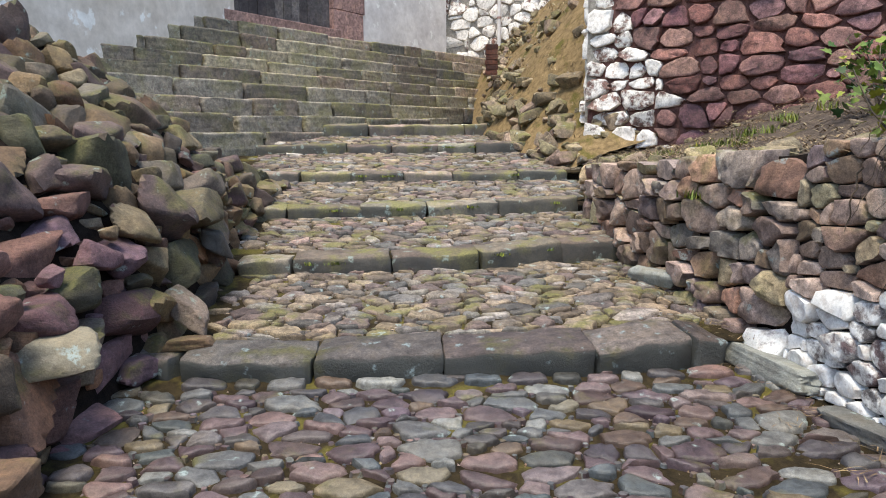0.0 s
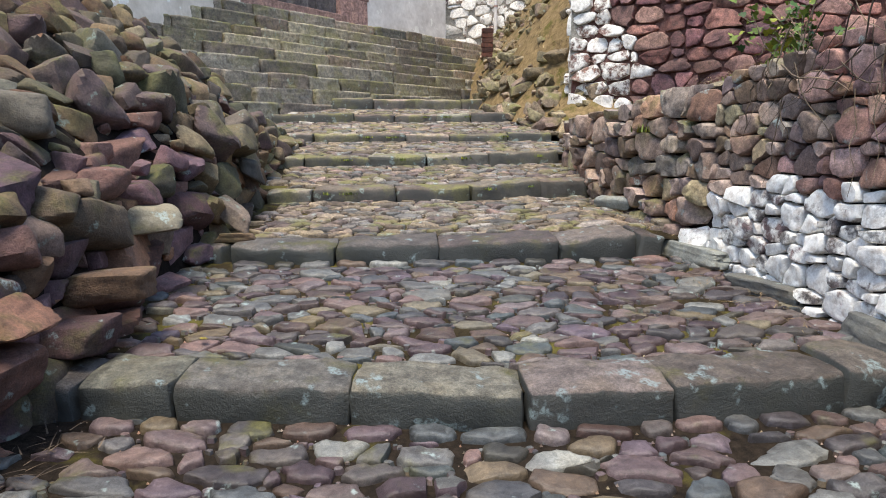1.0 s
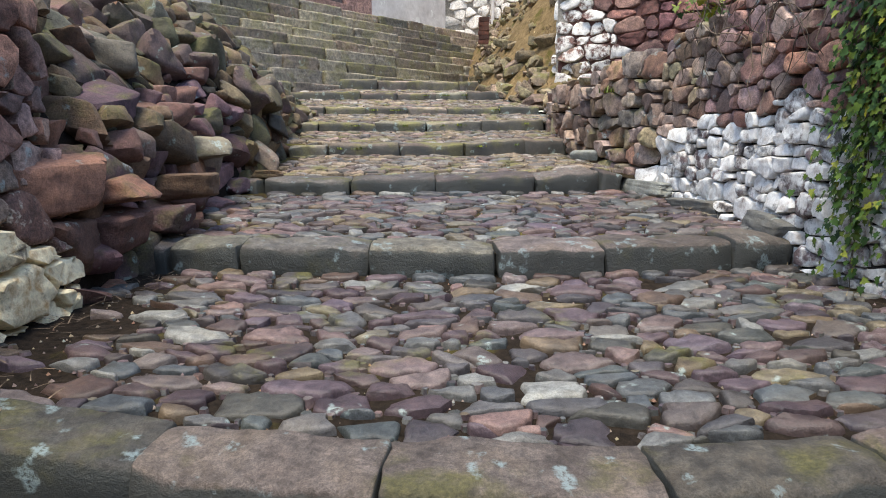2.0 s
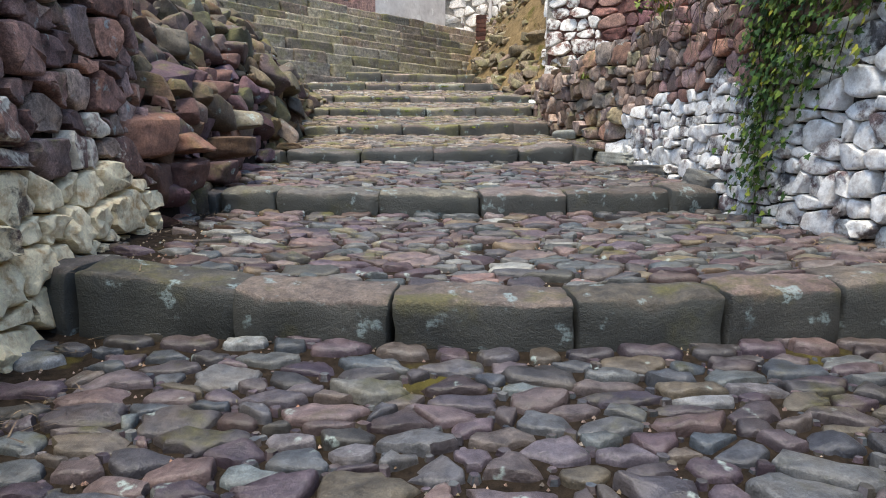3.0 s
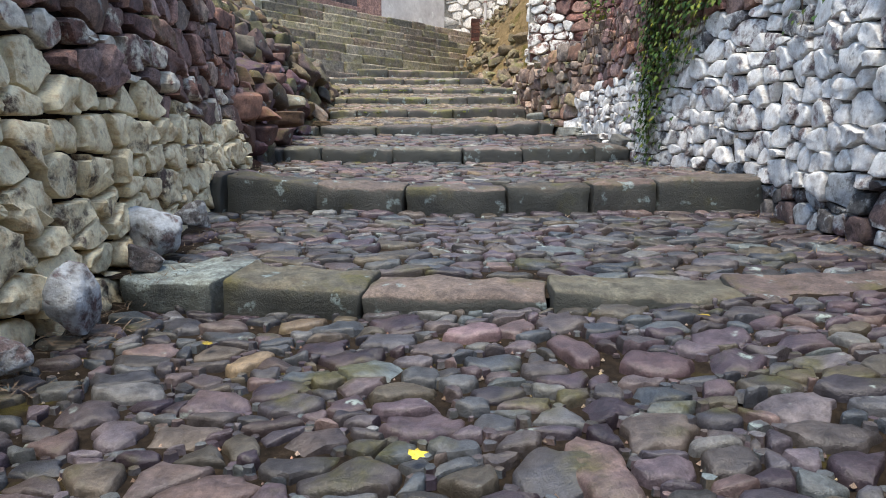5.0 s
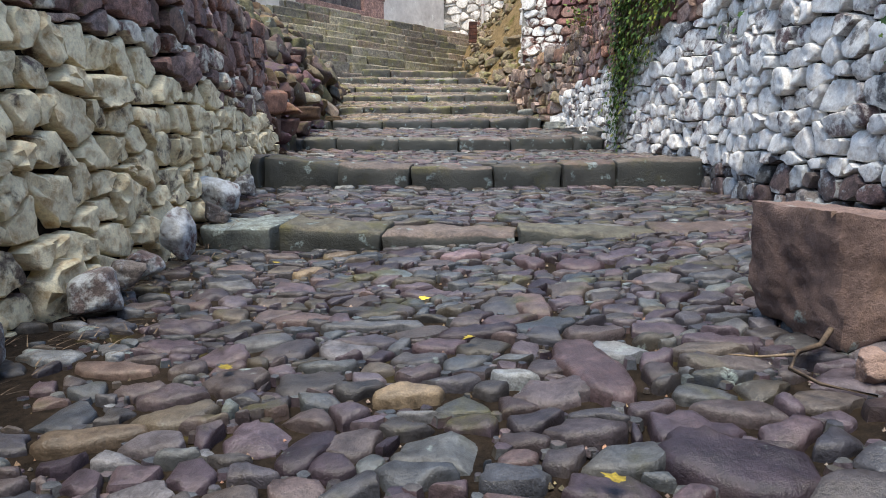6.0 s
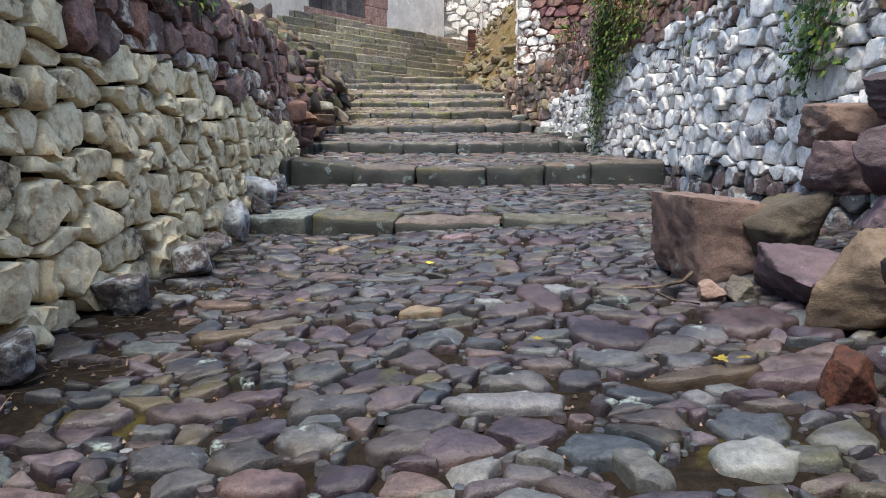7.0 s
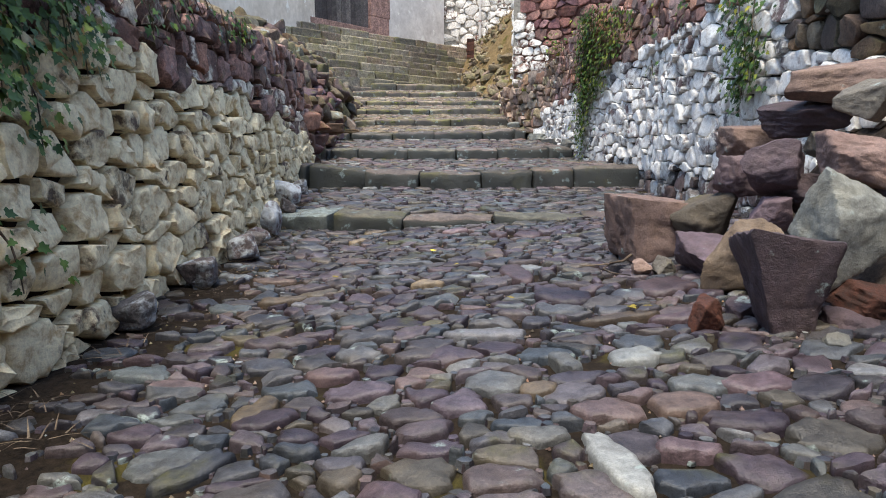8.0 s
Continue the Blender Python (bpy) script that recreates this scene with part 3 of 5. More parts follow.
def pave(k, y_low, y_high, row, width, mat, soil, strips=1, squeeze=1.7, long=()):
    """The cobbles between two kerbs, on a bed of soil."""
    r = random.Random(100 + k)
    beds = []
    nx, ny = 72, max(int((y_high - y_low) / 0.055), 6)
    grid = []
    for j in range(ny + 1):
        for i in range(nx + 1):
            fy = j / ny
            ym = y_low + fy * (y_high - y_low)
            xl, xr = poly_at(LEFT, ym) - 0.25, poly_at(RIGHT, ym) + 0.2
            x = xl + (xr - xl) * i / nx
            lo = kerb_y(k, x) + 0.1 if k >= 0 else y_low
            hi = kerb_y(k + 1, x) + 0.08
            y = lo + fy * (hi - lo)
            edge = max(poly_at(LEFT, y) + 0.15 - x, x - poly_at(RIGHT, y) + 0.15, 0)
            grid.append((x, y, tread_z(k, x, y) - (0.027 if k < 0 else 0.023) + (0.006 * min(max((-0.4 - x) / 0.6, 0), 1) + 0.012 * max(n3(x, y, 6, 0.8), 0) if k < 0 else 0) + 0.1 * edge + 0.014 * n3(x, y, 0, 9) + 0.008 * n3(x, y, 0, 23)))
    for n in range(strips):
        j0, j1 = ny * n // strips, ny * (n + 1) // strips
        verts = grid[j0 * (nx + 1):(j1 + 1) * (nx + 1)]
        faces = []
        for j in range(j1 - j0):
            for i in range(nx):
                a = j * (nx + 1) + i
                faces.append((a, a + 1, a + nx + 2, a + nx + 1))
        bed = new("pavement", mesh_of("pavement", verts, faces, soil))
        beds.append((y_low + (y_high - y_low) * n / strips, y_low + (y_high - y_low) * (n + 1) / strips, bed))
        tagged(bed, "cobbled tread of purple, grey and ochre stones in mossy soil", "pavement", kind="structure")
    seeds = courses(-3.2, 2.9, y_low - 0.1, y_high + 0.1, row, width, r, 0.38)
    seeds = [s for s in seeds if poly_at(LEFT, s[1]) - 0.1 < s[0] < poly_at(RIGHT, s[1]) + 0.05]
    shapes = []
    for cx, cy, length, wide, turn, *_ in long:
        # a long stone: seeds in its room are set in a line and their cells left out
        c, s_ = math.cos(radians(turn)), math.sin(radians(turn))
        seeds = [s for s in seeds if max(abs((s[0] - cx) * c + (s[1] - cy) * s_) / (length / 2 + 0.012), abs((s[1] - cy) * c - (s[0] - cx) * s_) / (wide / 2 + 0.012)) > 1]
    plain = len(seeds)
    for cx, cy, length, wide, turn, *own in long:
        c, s_ = math.cos(radians(turn)), math.sin(radians(turn))
        n = max(int(length / wide * 2), 2)
        for i in range(n):
            a = ((i + 0.5) / n - 0.5) * length
            for b in (-wide / 4, wide / 4):
                seeds.append((cx + a * c - b * s_, cy + a * s_ + b * c))
        poly = []
        for i in range(10):
            a = 2 * math.pi * (i + r.uniform(-0.25, 0.25)) / 10
            ca, sa = math.cos(a), math.sin(a)
            rim = (abs(ca) ** 3.2 + abs(sa) ** 3.2) ** (-1 / 3.2) * r.uniform(0.9, 1.06)
            u, v = rim * ca * length / 2, rim * sa * wide / 2
            poly.append((cx + u * c - v * s_, cy + u * s_ + v * c))
        s = pebble(poly, 0.003, r.uniform(0.028, 0.04), 0.04, r, lambda u, v, w: (u, v, tread_z(k, u, v) - 0.022 + w), flat=0.66, rough=0.2, cut=0.25, tilt=0.06, dome=True)
        if s:
            shapes.append((*s, own[0] if own else mat))
    heavy = [(row * row) * (r.choice((-0.9, -0.5, 0.0, 0.0, 0.4, 1.0, 2.4)) if n < plain else 0.0) for n in range(len(seeds))]
    chips = ([], [])
    for n, ((cu, cv), poly) in enumerate(zip(seeds, cells(seeds, width * 1.15, squeeze, heavy))):
        if n >= plain:
            continue
        lo = kerb_y(k, cu) + KERBS[k][2] * 0.97 if k >= 0 else y_low
        hi = kerb_y(k + 1, cu) - 0.015
        if poly:
            poly = clip(poly, 0, hi, 0, 1)
        if poly:
            poly = clip(poly, 0, lo, 0, -1)
        if len(poly) < 3:
            continue
        # earth shows along the wall feet and in worn patches
        wear = n3(cu, cv, 8, 0.9)
        dl, dr = cu - poly_at(LEFT, cv), poly_at(RIGHT, cv) - cu
        if (dl < (0.5, 0.34, 0.44, 0.22)[min(k + 1, 3)] and r.random() < 0.85 - 1.3 * max(dl, 0)) or (dr < 0.12 and r.random() < 0.4) or (wear > 0.55 and r.random() < 0.25):
            continue
        s = pebble(poly, r.uniform(0.0005, 0.008), r.uniform(0.02, 0.036), 0.04, r, lambda u, v, w: (u, v, tread_z(k, u, v) - 0.022 + w), flat=r.uniform(0.55, 0.75), rough=0.3, cut=r.uniform(0.1, 0.3), tilt=0.12, facets=r.choice((0, 0, 0, 1, 1)), dome=True, squash=0.2)
        if s:
            shapes.append((*s, mat))
        # chips wedged between the stones
        for u, v in poly:
            if r.random() < 0.24 and abs(u - cu) < width and lo + 0.02 < v < hi - 0.02:
                size = r.uniform(0.01, 0.026)
                ring = [(u + size * r.uniform(0.7, 1.3) * math.cos(a * 1.0472), v + size * r.uniform(0.7, 1.1) * math.sin(a * 1.0472)) for a in range(6)]
                base = tread_z(k, u, v) - 0.026
                top = size * r.uniform(0.7, 1.3)
                o = len(chips[0])
                chips[0].extend([(p, q, base) for p, q in ring] + [(p + 0.25 * (u - p), q + 0.25 * (v - q), base + top) for p, q in ring] + [(u, v, base + top * 1.15)])
                chips[1].extend([(o + i, o + (i + 1) % 6, o + 6 + (i + 1) % 6, o + 6 + i) for i in range(6)] + [(o + 6 + i, o + 6 + (i + 1) % 6, o + 12) for i in range(6)])
    for n, (ya, yb, bed) in enumerate(beds):
        mine = [s for s in shapes if (n == 0 or s[0][-1][1] >= ya) and (n == len(beds) - 1 or s[0][-1][1] < yb)]
        lay(mine, "cobble", mat, bed, lambda s: abs(s[0][-1][0] - 0.3), pick=lambda s: s[2], crease=56)
    ob = new("stone_chips", mesh_of("stone_chips", chips[0], chips[1], mat, True, 50))
    ob.parent = beds[0][2]
    tagged(ob, kind="stuff")


def lay(shapes, name, mat, parent, order, limit=300, pick=None, crease=48):
    """The stones as parts of their wall or paving; past the limit they are joined."""
    shapes = sorted(shapes, key=order)
    for s in shapes[:limit]:
        ob = new(name, mesh_of(name, s[0], s[1], pick(s) if pick else mat, True, crease))
        ob.parent = parent
    groups = {}
    for s in shapes[limit:]:
        m = pick(s) if pick else mat
        v, f = groups.setdefault(m.name, (m, ([], [])))[1]
        o = len(v)
        v += s[0]
        f += [tuple(i + o for i in face) for face in s[1]]
    for m, (v, f) in groups.values():
        ob = new("further_stones", mesh_of("further_stones", v, f, m, True, crease))
        ob.parent = parent
        tagged(ob, kind="stuff")


# large stones laid in the lowest stretch: x, y, length, width, turn and, where it differs, the stone
LONG = [(-0.41, -5.58, 0.36, 0.12, 0), (-0.03, -5.6, 0.28, 0.13, 0), (0.48, -5.64, 0.37, 0.12, 0), (1.07, -5.54, 0.36, 0.1, 4, COBBLE_OCHRE)]
LONG += [(0.7, -4.62, 0.5, 0.17, 98, COBBLE_MAUVE), (0.62, -3.95, 0.34, 0.14, 95), (0.88, -5.15, 0.32, 0.22, -40), (-0.01, -5.0, 0.2, 0.11, 70), (-0.58, -4.87, 0.3, 0.1, 14, COBBLE_OCHRE), (0.2, -4.73, 0.22, 0.09, 0, COBBLE_OCHRE)]
LONG += [(-0.75, -4.42, 0.3, 0.1, -3, COBBLE_RUST), (0.04, -4.09, 0.42, 0.08, 3), (0.4, -4.25, 0.3, 0.09, 0), (0.75, -6.73, 0.36, 0.11, 103, COBBLE_PALE), (1.0, -6.0, 0.2, 0.15, 0, COBBLE_PALE), (1.03, -6.42, 0.22, 0.18, 0, COBBLE_RUST)]
LONG += [(1.3, -6.3, 0.26, 0.15, 0, COBBLE_MAUVE), (0.95, -6.68, 0.19, 0.09, -8, COBBLE_MAUVE), (0.62, -6.24, 0.14, 0.11, 0, COBBLE_OCHRE), (0.58, -6.56, 0.2, 0.1, 0), (-0.3, -6.28, 0.22, 0.1, 60, COBBLE_OCHRE), (-0.36, -6.64, 0.26, 0.1, 50)]
LONG += [(0.74, -6.04, 0.2, 0.09, 110), (0.7, -3.17, 0.32, 0.13, 105, COBBLE_MAUVE), (0.92, -3.36, 0.24, 0.16, -20, COBBLE_MAUVE), (0.37, -2.95, 0.24, 0.14, 0, COBBLE_MAUVE), (-0.42, -3.12, 0.22, 0.12, 60, COBBLE_OCHRE), (-0.33, -2.7, 0.22, 0.12, 10, COBBLE_OCHRE)]
LONG += [(-0.67, -2.7, 0.24, 0.1, 0), (0.19, -3.33, 0.14, 0.13, 0), (1.39, -5.1, 0.34, 0.28, 20, COBBLE_MAUVE), (0.2, -5.85, 0.2, 0.13, 15), (-0.1, -6.0, 0.22, 0.13, -8, COBBLE_MAUVE), (1.3, -5.6, 0.3, 0.11, -6, COBBLE_MAUVE)]
pave(-1, -8.8, -2.35, 0.076, 0.116, COBBLE_LOW, SOIL, strips=4, squeeze=1.45, long=LONG)
for k in range(len(KERBS) - 1):
    ys0 = [p[1] for p in KERBS[k][0]]
    ys1 = [p[1] for p in KERBS[k + 1][0]]
    foot_row = []
    if k < 3:
        rf = random.Random(300 + k)
        x = poly_at(LEFT, min(ys1)) + 0.3
        while x < poly_at(RIGHT, min(ys1)) - 0.3:
            w = rf.uniform(0.14, 0.3)
            foot_row.append((x + w / 2, kerb_y(k + 1, x + w / 2) - rf.uniform(0.055, 0.075), w - 0.008, rf.uniform(0.1, 0.13), rf.uniform(-5, 5)))
            x += w
    pave(k, min(ys0), max(ys1), 0.084, 0.19, (COBBLE_LOW if k < 1 else COBBLE) if k < 3 else COBBLE_UP, SOIL if k < 2 else SOIL_MOSSY, long=foot_row)


# ---- walls of the lane ----
def stone_wall(name, label, face, u0, u1, v_low, v_high, row, width, pick, joint, rnd, out, thick=0.4, high=(0.03, 0.07), gap=(0.003, 0.012), flat=0.55, rough=0.2, cut=0.22, limit=300, order=None, category="wall", jitter=0.24, stretch=1.35, chip=(0, 0, 1, 1, 2), tilt=0.24):
    """A rubble wall. face(u, v, w) gives the place w in front of its face; v_low, v_high are functions of u."""
    n = max(int((u1 - u0) / 0.12), 4)
    rows = 14
    verts, faces = [], []
    for side in (-0.012, -thick):
        for i in range(n + 1):
            u = u0 + (u1 - u0) * i / n
            for j in range(rows + 1):
                v = v_low(u) + (v_high(u) - 0.03 - v_low(u)) * j / rows
                verts.append(face(u, v, side + (0.02 * n3(u, v, 1, 7) if side > -0.1 else 0)))
    q = (n + 1) * (rows + 1)
    flip = 1 if out else -1
    for i in range(n):
        for j in range(rows):
            a = i * (rows + 1) + j
            faces.append((a, a + rows + 1, a + rows + 2, a + 1)[::flip])
            faces.append((q + a, q + a + 1, q + a + rows + 2, q + a + rows + 1)[::flip])
        a, b = i * (rows + 1) + rows, (i + 1) * (rows + 1) + rows
        faces.append((a, b, q + b, q + a)[::flip])
    for a0 in (0, n * (rows + 1)):
        for j in range(rows):
            a = a0 + j
            faces.append((a, a + 1, q + a + 1, q + a)[::flip if a0 == 0 else -flip])
    body = new(name, mesh_of(name, verts, faces, joint, False))
    tagged(body, label, category, kind="structure")
    lo, hi = min(v_low(u0 + (u1 - u0) * i / 20) for i in range(21)), max(v_high(u0 + (u1 - u0) * i / 20) for i in range(21))
    seeds = [s for s in courses(u0, u1, lo, hi, row, width, rnd, jitter) if v_low(s[0]) - 0.05 < s[1] < v_high(s[0]) + 0.01]
    shapes = []
    heavy = [(row * row) * rnd.choice((-0.4, 0.0, 0.0, 0.4, 1.0)) for _ in seeds]
    for s0, poly in zip(seeds, cells(seeds, width * 1.05, stretch, heavy)):
        if poly:
            poly = clip(poly, u1, 0, 1, 0)
        if poly:
            poly = clip(poly, u0, 0, -1, 0)
        if poly:
            poly = clip(poly, 0, v_high(s0[0]) + 0.02, 0, 1)
        if len(poly) < 3:
            continue
        push = rnd.uniform(-0.012, 0.025)
        s = pebble(poly, rnd.uniform(*gap), rnd.uniform(*high), 0.06, rnd, lambda u, v, w: face(u, v, w + push), flat=rnd.uniform(flat - 0.12, flat + 0.12), rough=rough, cut=rnd.uniform(cut - 0.08, cut + 0.06), tilt=tilt, facets=rnd.choice(chip))
        if s:
            if not out:
                s = (s[0], [f[::-1] for f in s[1]])
            shapes.append((s[0], s[1], s0))
    lay(shapes, "stone", None, body, order or (lambda s: abs(s[2][0])), limit, pick)
    return body


def left_face(u, v, w):
    return (poly_at(LEFT, u) + w - 0.06 * (v + 0.9) + 0.05 * n3(u, v, 5, 1.2), u, v)


def left_top(u):
    return poly_at([(-9, 0.8), (-5, 0.78), (-3, 0.86), (0, 0.95), (0.85, 0.9)], u) + 0.05 * n3(u, 0, 2, 2)


def wash_left(s):
    u, v = s[2]
    edge = poly_at([(-9, 0.5), (-5, 0.42), (-3, 0.22), (-1, 0.04), (0.9, -0.12)], u) + 0.14 * n3(u, v, 9, 3)
    return CREAM if v < edge else (RED_LIMED if v < edge + 0.3 and n3(u, v, 3, 7) > 0.0 else RED)


stone_wall("wall_west", "dry rubble wall, cream limewash below, bare red stones above", left_face, -8.8, 0.85, lambda u: ground_z(-1.4, u) - 0.1, left_top, 0.15, 0.235, wash_left, EARTH_JOINT_SHADE, random.Random(21), True, thick=0.5, high=(0.05, 0.09), gap=(0.003, 0.012), flat=0.7, rough=0.26, cut=0.18, chip=(0, 0, 0, 0, 1), tilt=0.16, order=lambda s: abs(s[2][0] + 3.2))


def right_face(u, v, w):
    return (poly_at(RIGHT, u) - w + 0.05 * n3(u, v, 25, 1.1), u, v)


def right_top(u):
    return poly_at([(-4.7, 0.9), (-4, 1.5), (0, 1.75), (1.5, 1.5), (2.2, 1.28), (3.1, 1.14), (4.2, 1.06), (5.2, 0.96), (6.5, 0.87)], u) + 0.05 * n3(u, 4, 2, 2)


def wash_right(s):
    u, v = s[2]
    top = poly_at([(-5, 1.1), (-1, 0.95), (0.5, 0.85), (1.3, 0.5), (2.2, 0.5), (3.2, 0.35), (3.7, 0.1), (3.8, -1)], u)
    low = poly_at([(-5, -0.5), (-0.5, -0.42), (0.8, -0.36), (1.5, -1), (4, -1)], u)
    w = 0.1 * n3(u, v, 4, 3)
    if u < -3.7 + w and v > 0.42 + w:
        return PILE
    if low + w < v < top + w:
        return WHITE
    if v < low + w and u < 1.5:
        return SPATTER
    return RED_EAST if u < 2.6 + w * 3 else LOW_RUBBLE


stone_wall("wall_east", "dry rubble wall with bluish white limewash over mauve stones", right_face, -4.7, 0.55, lambda u: ground_z(2.0, u) - 0.1, right_top, 0.122, 0.172, wash_right, LIMED_JOINT_SHADE, random.Random(22), False, thick=0.5, high=(0.03, 0.06), gap=(0.001, 0.008), flat=0.62, chip=(0, 0, 0, 1), tilt=0.18, limit=300, order=lambda s: abs(s[2][0] + 0.5))
stone_wall("wall_east_middle", "dry rubble wall of small stones, bluish white limewash below", right_face, 0.55, 3.5, lambda u: ground_z(2.0, u) - 0.1, right_top, 0.108, 0.145, wash_right, LIMED_JOINT_SHADE, random.Random(122), False, thick=0.5, high=(0.025, 0.055), gap=(0.001, 0.008), flat=0.62, chip=(0, 0, 0, 1), tilt=0.18, limit=200, order=lambda s: abs(s[2][0] - 2))
stone_wall("wall_east_low", "low dry retaining wall of mossy red and grey stones", right_face, 3.5, 6.7, lambda u: ground_z(1.7, u) - 0.1, right_top, 0.15, 0.2, wash_right, EARTH_JOINT_SHADE, random.Random(23), False, thick=0.4, high=(0.06, 0.12), chip=(0, 0, 1), tilt=0.3, order=lambda s: s[2][0])


# ---- house with the white corner ----
HA, HD, HN = Vector((1.9, 8.9, 0)), Vector((0.82, -0.572, 0)), Vector((-0.572, -0.82, 0))


def house_face(u, v, w):
    p = HA + HD * u + HN * (w + 0.06 * n3(u, v, 40, 0.9) - 0.04 * (v - 1))
    return (p.x, p.y, v)


def wash_house(s):
    u, v = s[2]
    edge = poly_at([(0.6, 1.0), (1.2, 1.15), (2.1, 1.15), (2.3, 0.55), (3.2, 0.35), (5, 0.3)], v) + 0.18 * n3(u, v, 6, 4)
    return WHITER if u < edge else REDWALL


stone_wall("house_wall", "red sandstone rubble house wall with a limewashed corner", house_face, 0.0, 4.6, lambda u: 0.8, lambda u: 4.6, 0.21, 0.33, wash_house, RED_JOINT, random.Random(24), False, thick=0.45, high=(0.035, 0.09), gap=(0.002, 0.014), stretch=1.7, jitter=0.18, cut=0.3, chip=(0, 0, 1), order=lambda s: s[2][0] + abs(s[2][1] - 1.7))


def side_face(u, v, w):
    p = HA + Vector((0.31, 0.95, 0)) * u + Vector((-0.95, 0.31, 0)) * w
    return (p.x, p.y, v)


stone_wall("house_side", "limewashed rubble side of the house", side_face, 0.0, 6.0, lambda u: 0.8, lambda u: 4.6, 0.18, 0.27, lambda s: WHITER, MORTAR, random.Random(25), True, thick=0.4, high=(0.02, 0.06), limit=60, order=lambda s: s[2][0])


# ---- upper stairs ----
SD, SM, SQ = Vector((0.62, 0.785, 0)), Vector((-0.785, 0.62, 0)), Vector((-2.79, 9.98, 0))
ROWS_UP = [(1.25, -2.0, 3.2), (1.51, -2.4, 4.2), (1.76, -2.4, 6.5), (2.02, -2.3, 7.5), (2.24, -2.2, 8.0), (2.45, -2.3, 8.4), (2.68, -1.9, 8.8), (2.95, -1.6, 9.2), (3.20, -1.3, 9.5)]
rnd = random.Random(31)
for k, (top, s0, s1) in enumerate(ROWS_UP):
    low = ROWS_UP[k - 1][0] if k else 0.98
    step = empty("stair_step")
    tagged(step, "stair step of dark mossy dressed blocks, shade painted on the risers", "step", group="upper stairs", kind="structure")
    q = SQ + SM * (0.3 * (k - 2) if k else -0.34)
    s = s0
    while s < s1:
        w = min(rnd.uniform(0.45, 1.5), s1 - s + 0.1)
        bm = boulder_shape(rnd, w + 0.004, 0.62, top - low + 0.1, cuts=0, skew=0.015, edge=34, lumps=0.03, n=13)
        c = q + SD * (s + w / 2) + SM * (0.31 + rnd.uniform(-0.012, 0.012))
        bm.transform(Matrix.Translation((c.x, c.y, (top + low - 0.1) / 2 + rnd.uniform(-0.02, 0.012))) @ Matrix.Rotation(math.atan2(SD.y, SD.x) + rnd.uniform(-0.01, 0.01), 4, "Z"))
        part("block", bm, STAIR, step, crease=70)
        s += w


# ---- rubble heap ----
def heap_z(x, y):
    """The surface of the heap of fallen stones."""
    f = poly_at(LEFT, min(y, 5.4)) + 0.02 - x
    g = ground_z(-1.4, y)
    rise = poly_at([(-0.2, -0.15), (0, 0.0), (0.06, 0.5), (0.2, 0.88), (0.4, 1.15), (0.65, 1.38), (1.1, 1.72), (1.6, 2.0), (3.5, 2.25)], f)
    end = poly_at([(0.5, 0.85), (1.5, 0.95), (4.8, 1.0), (5.4, 0.92), (6.2, 0.55), (7.2, 0.2), (8, 0.0)], y)
    return g + rise * end


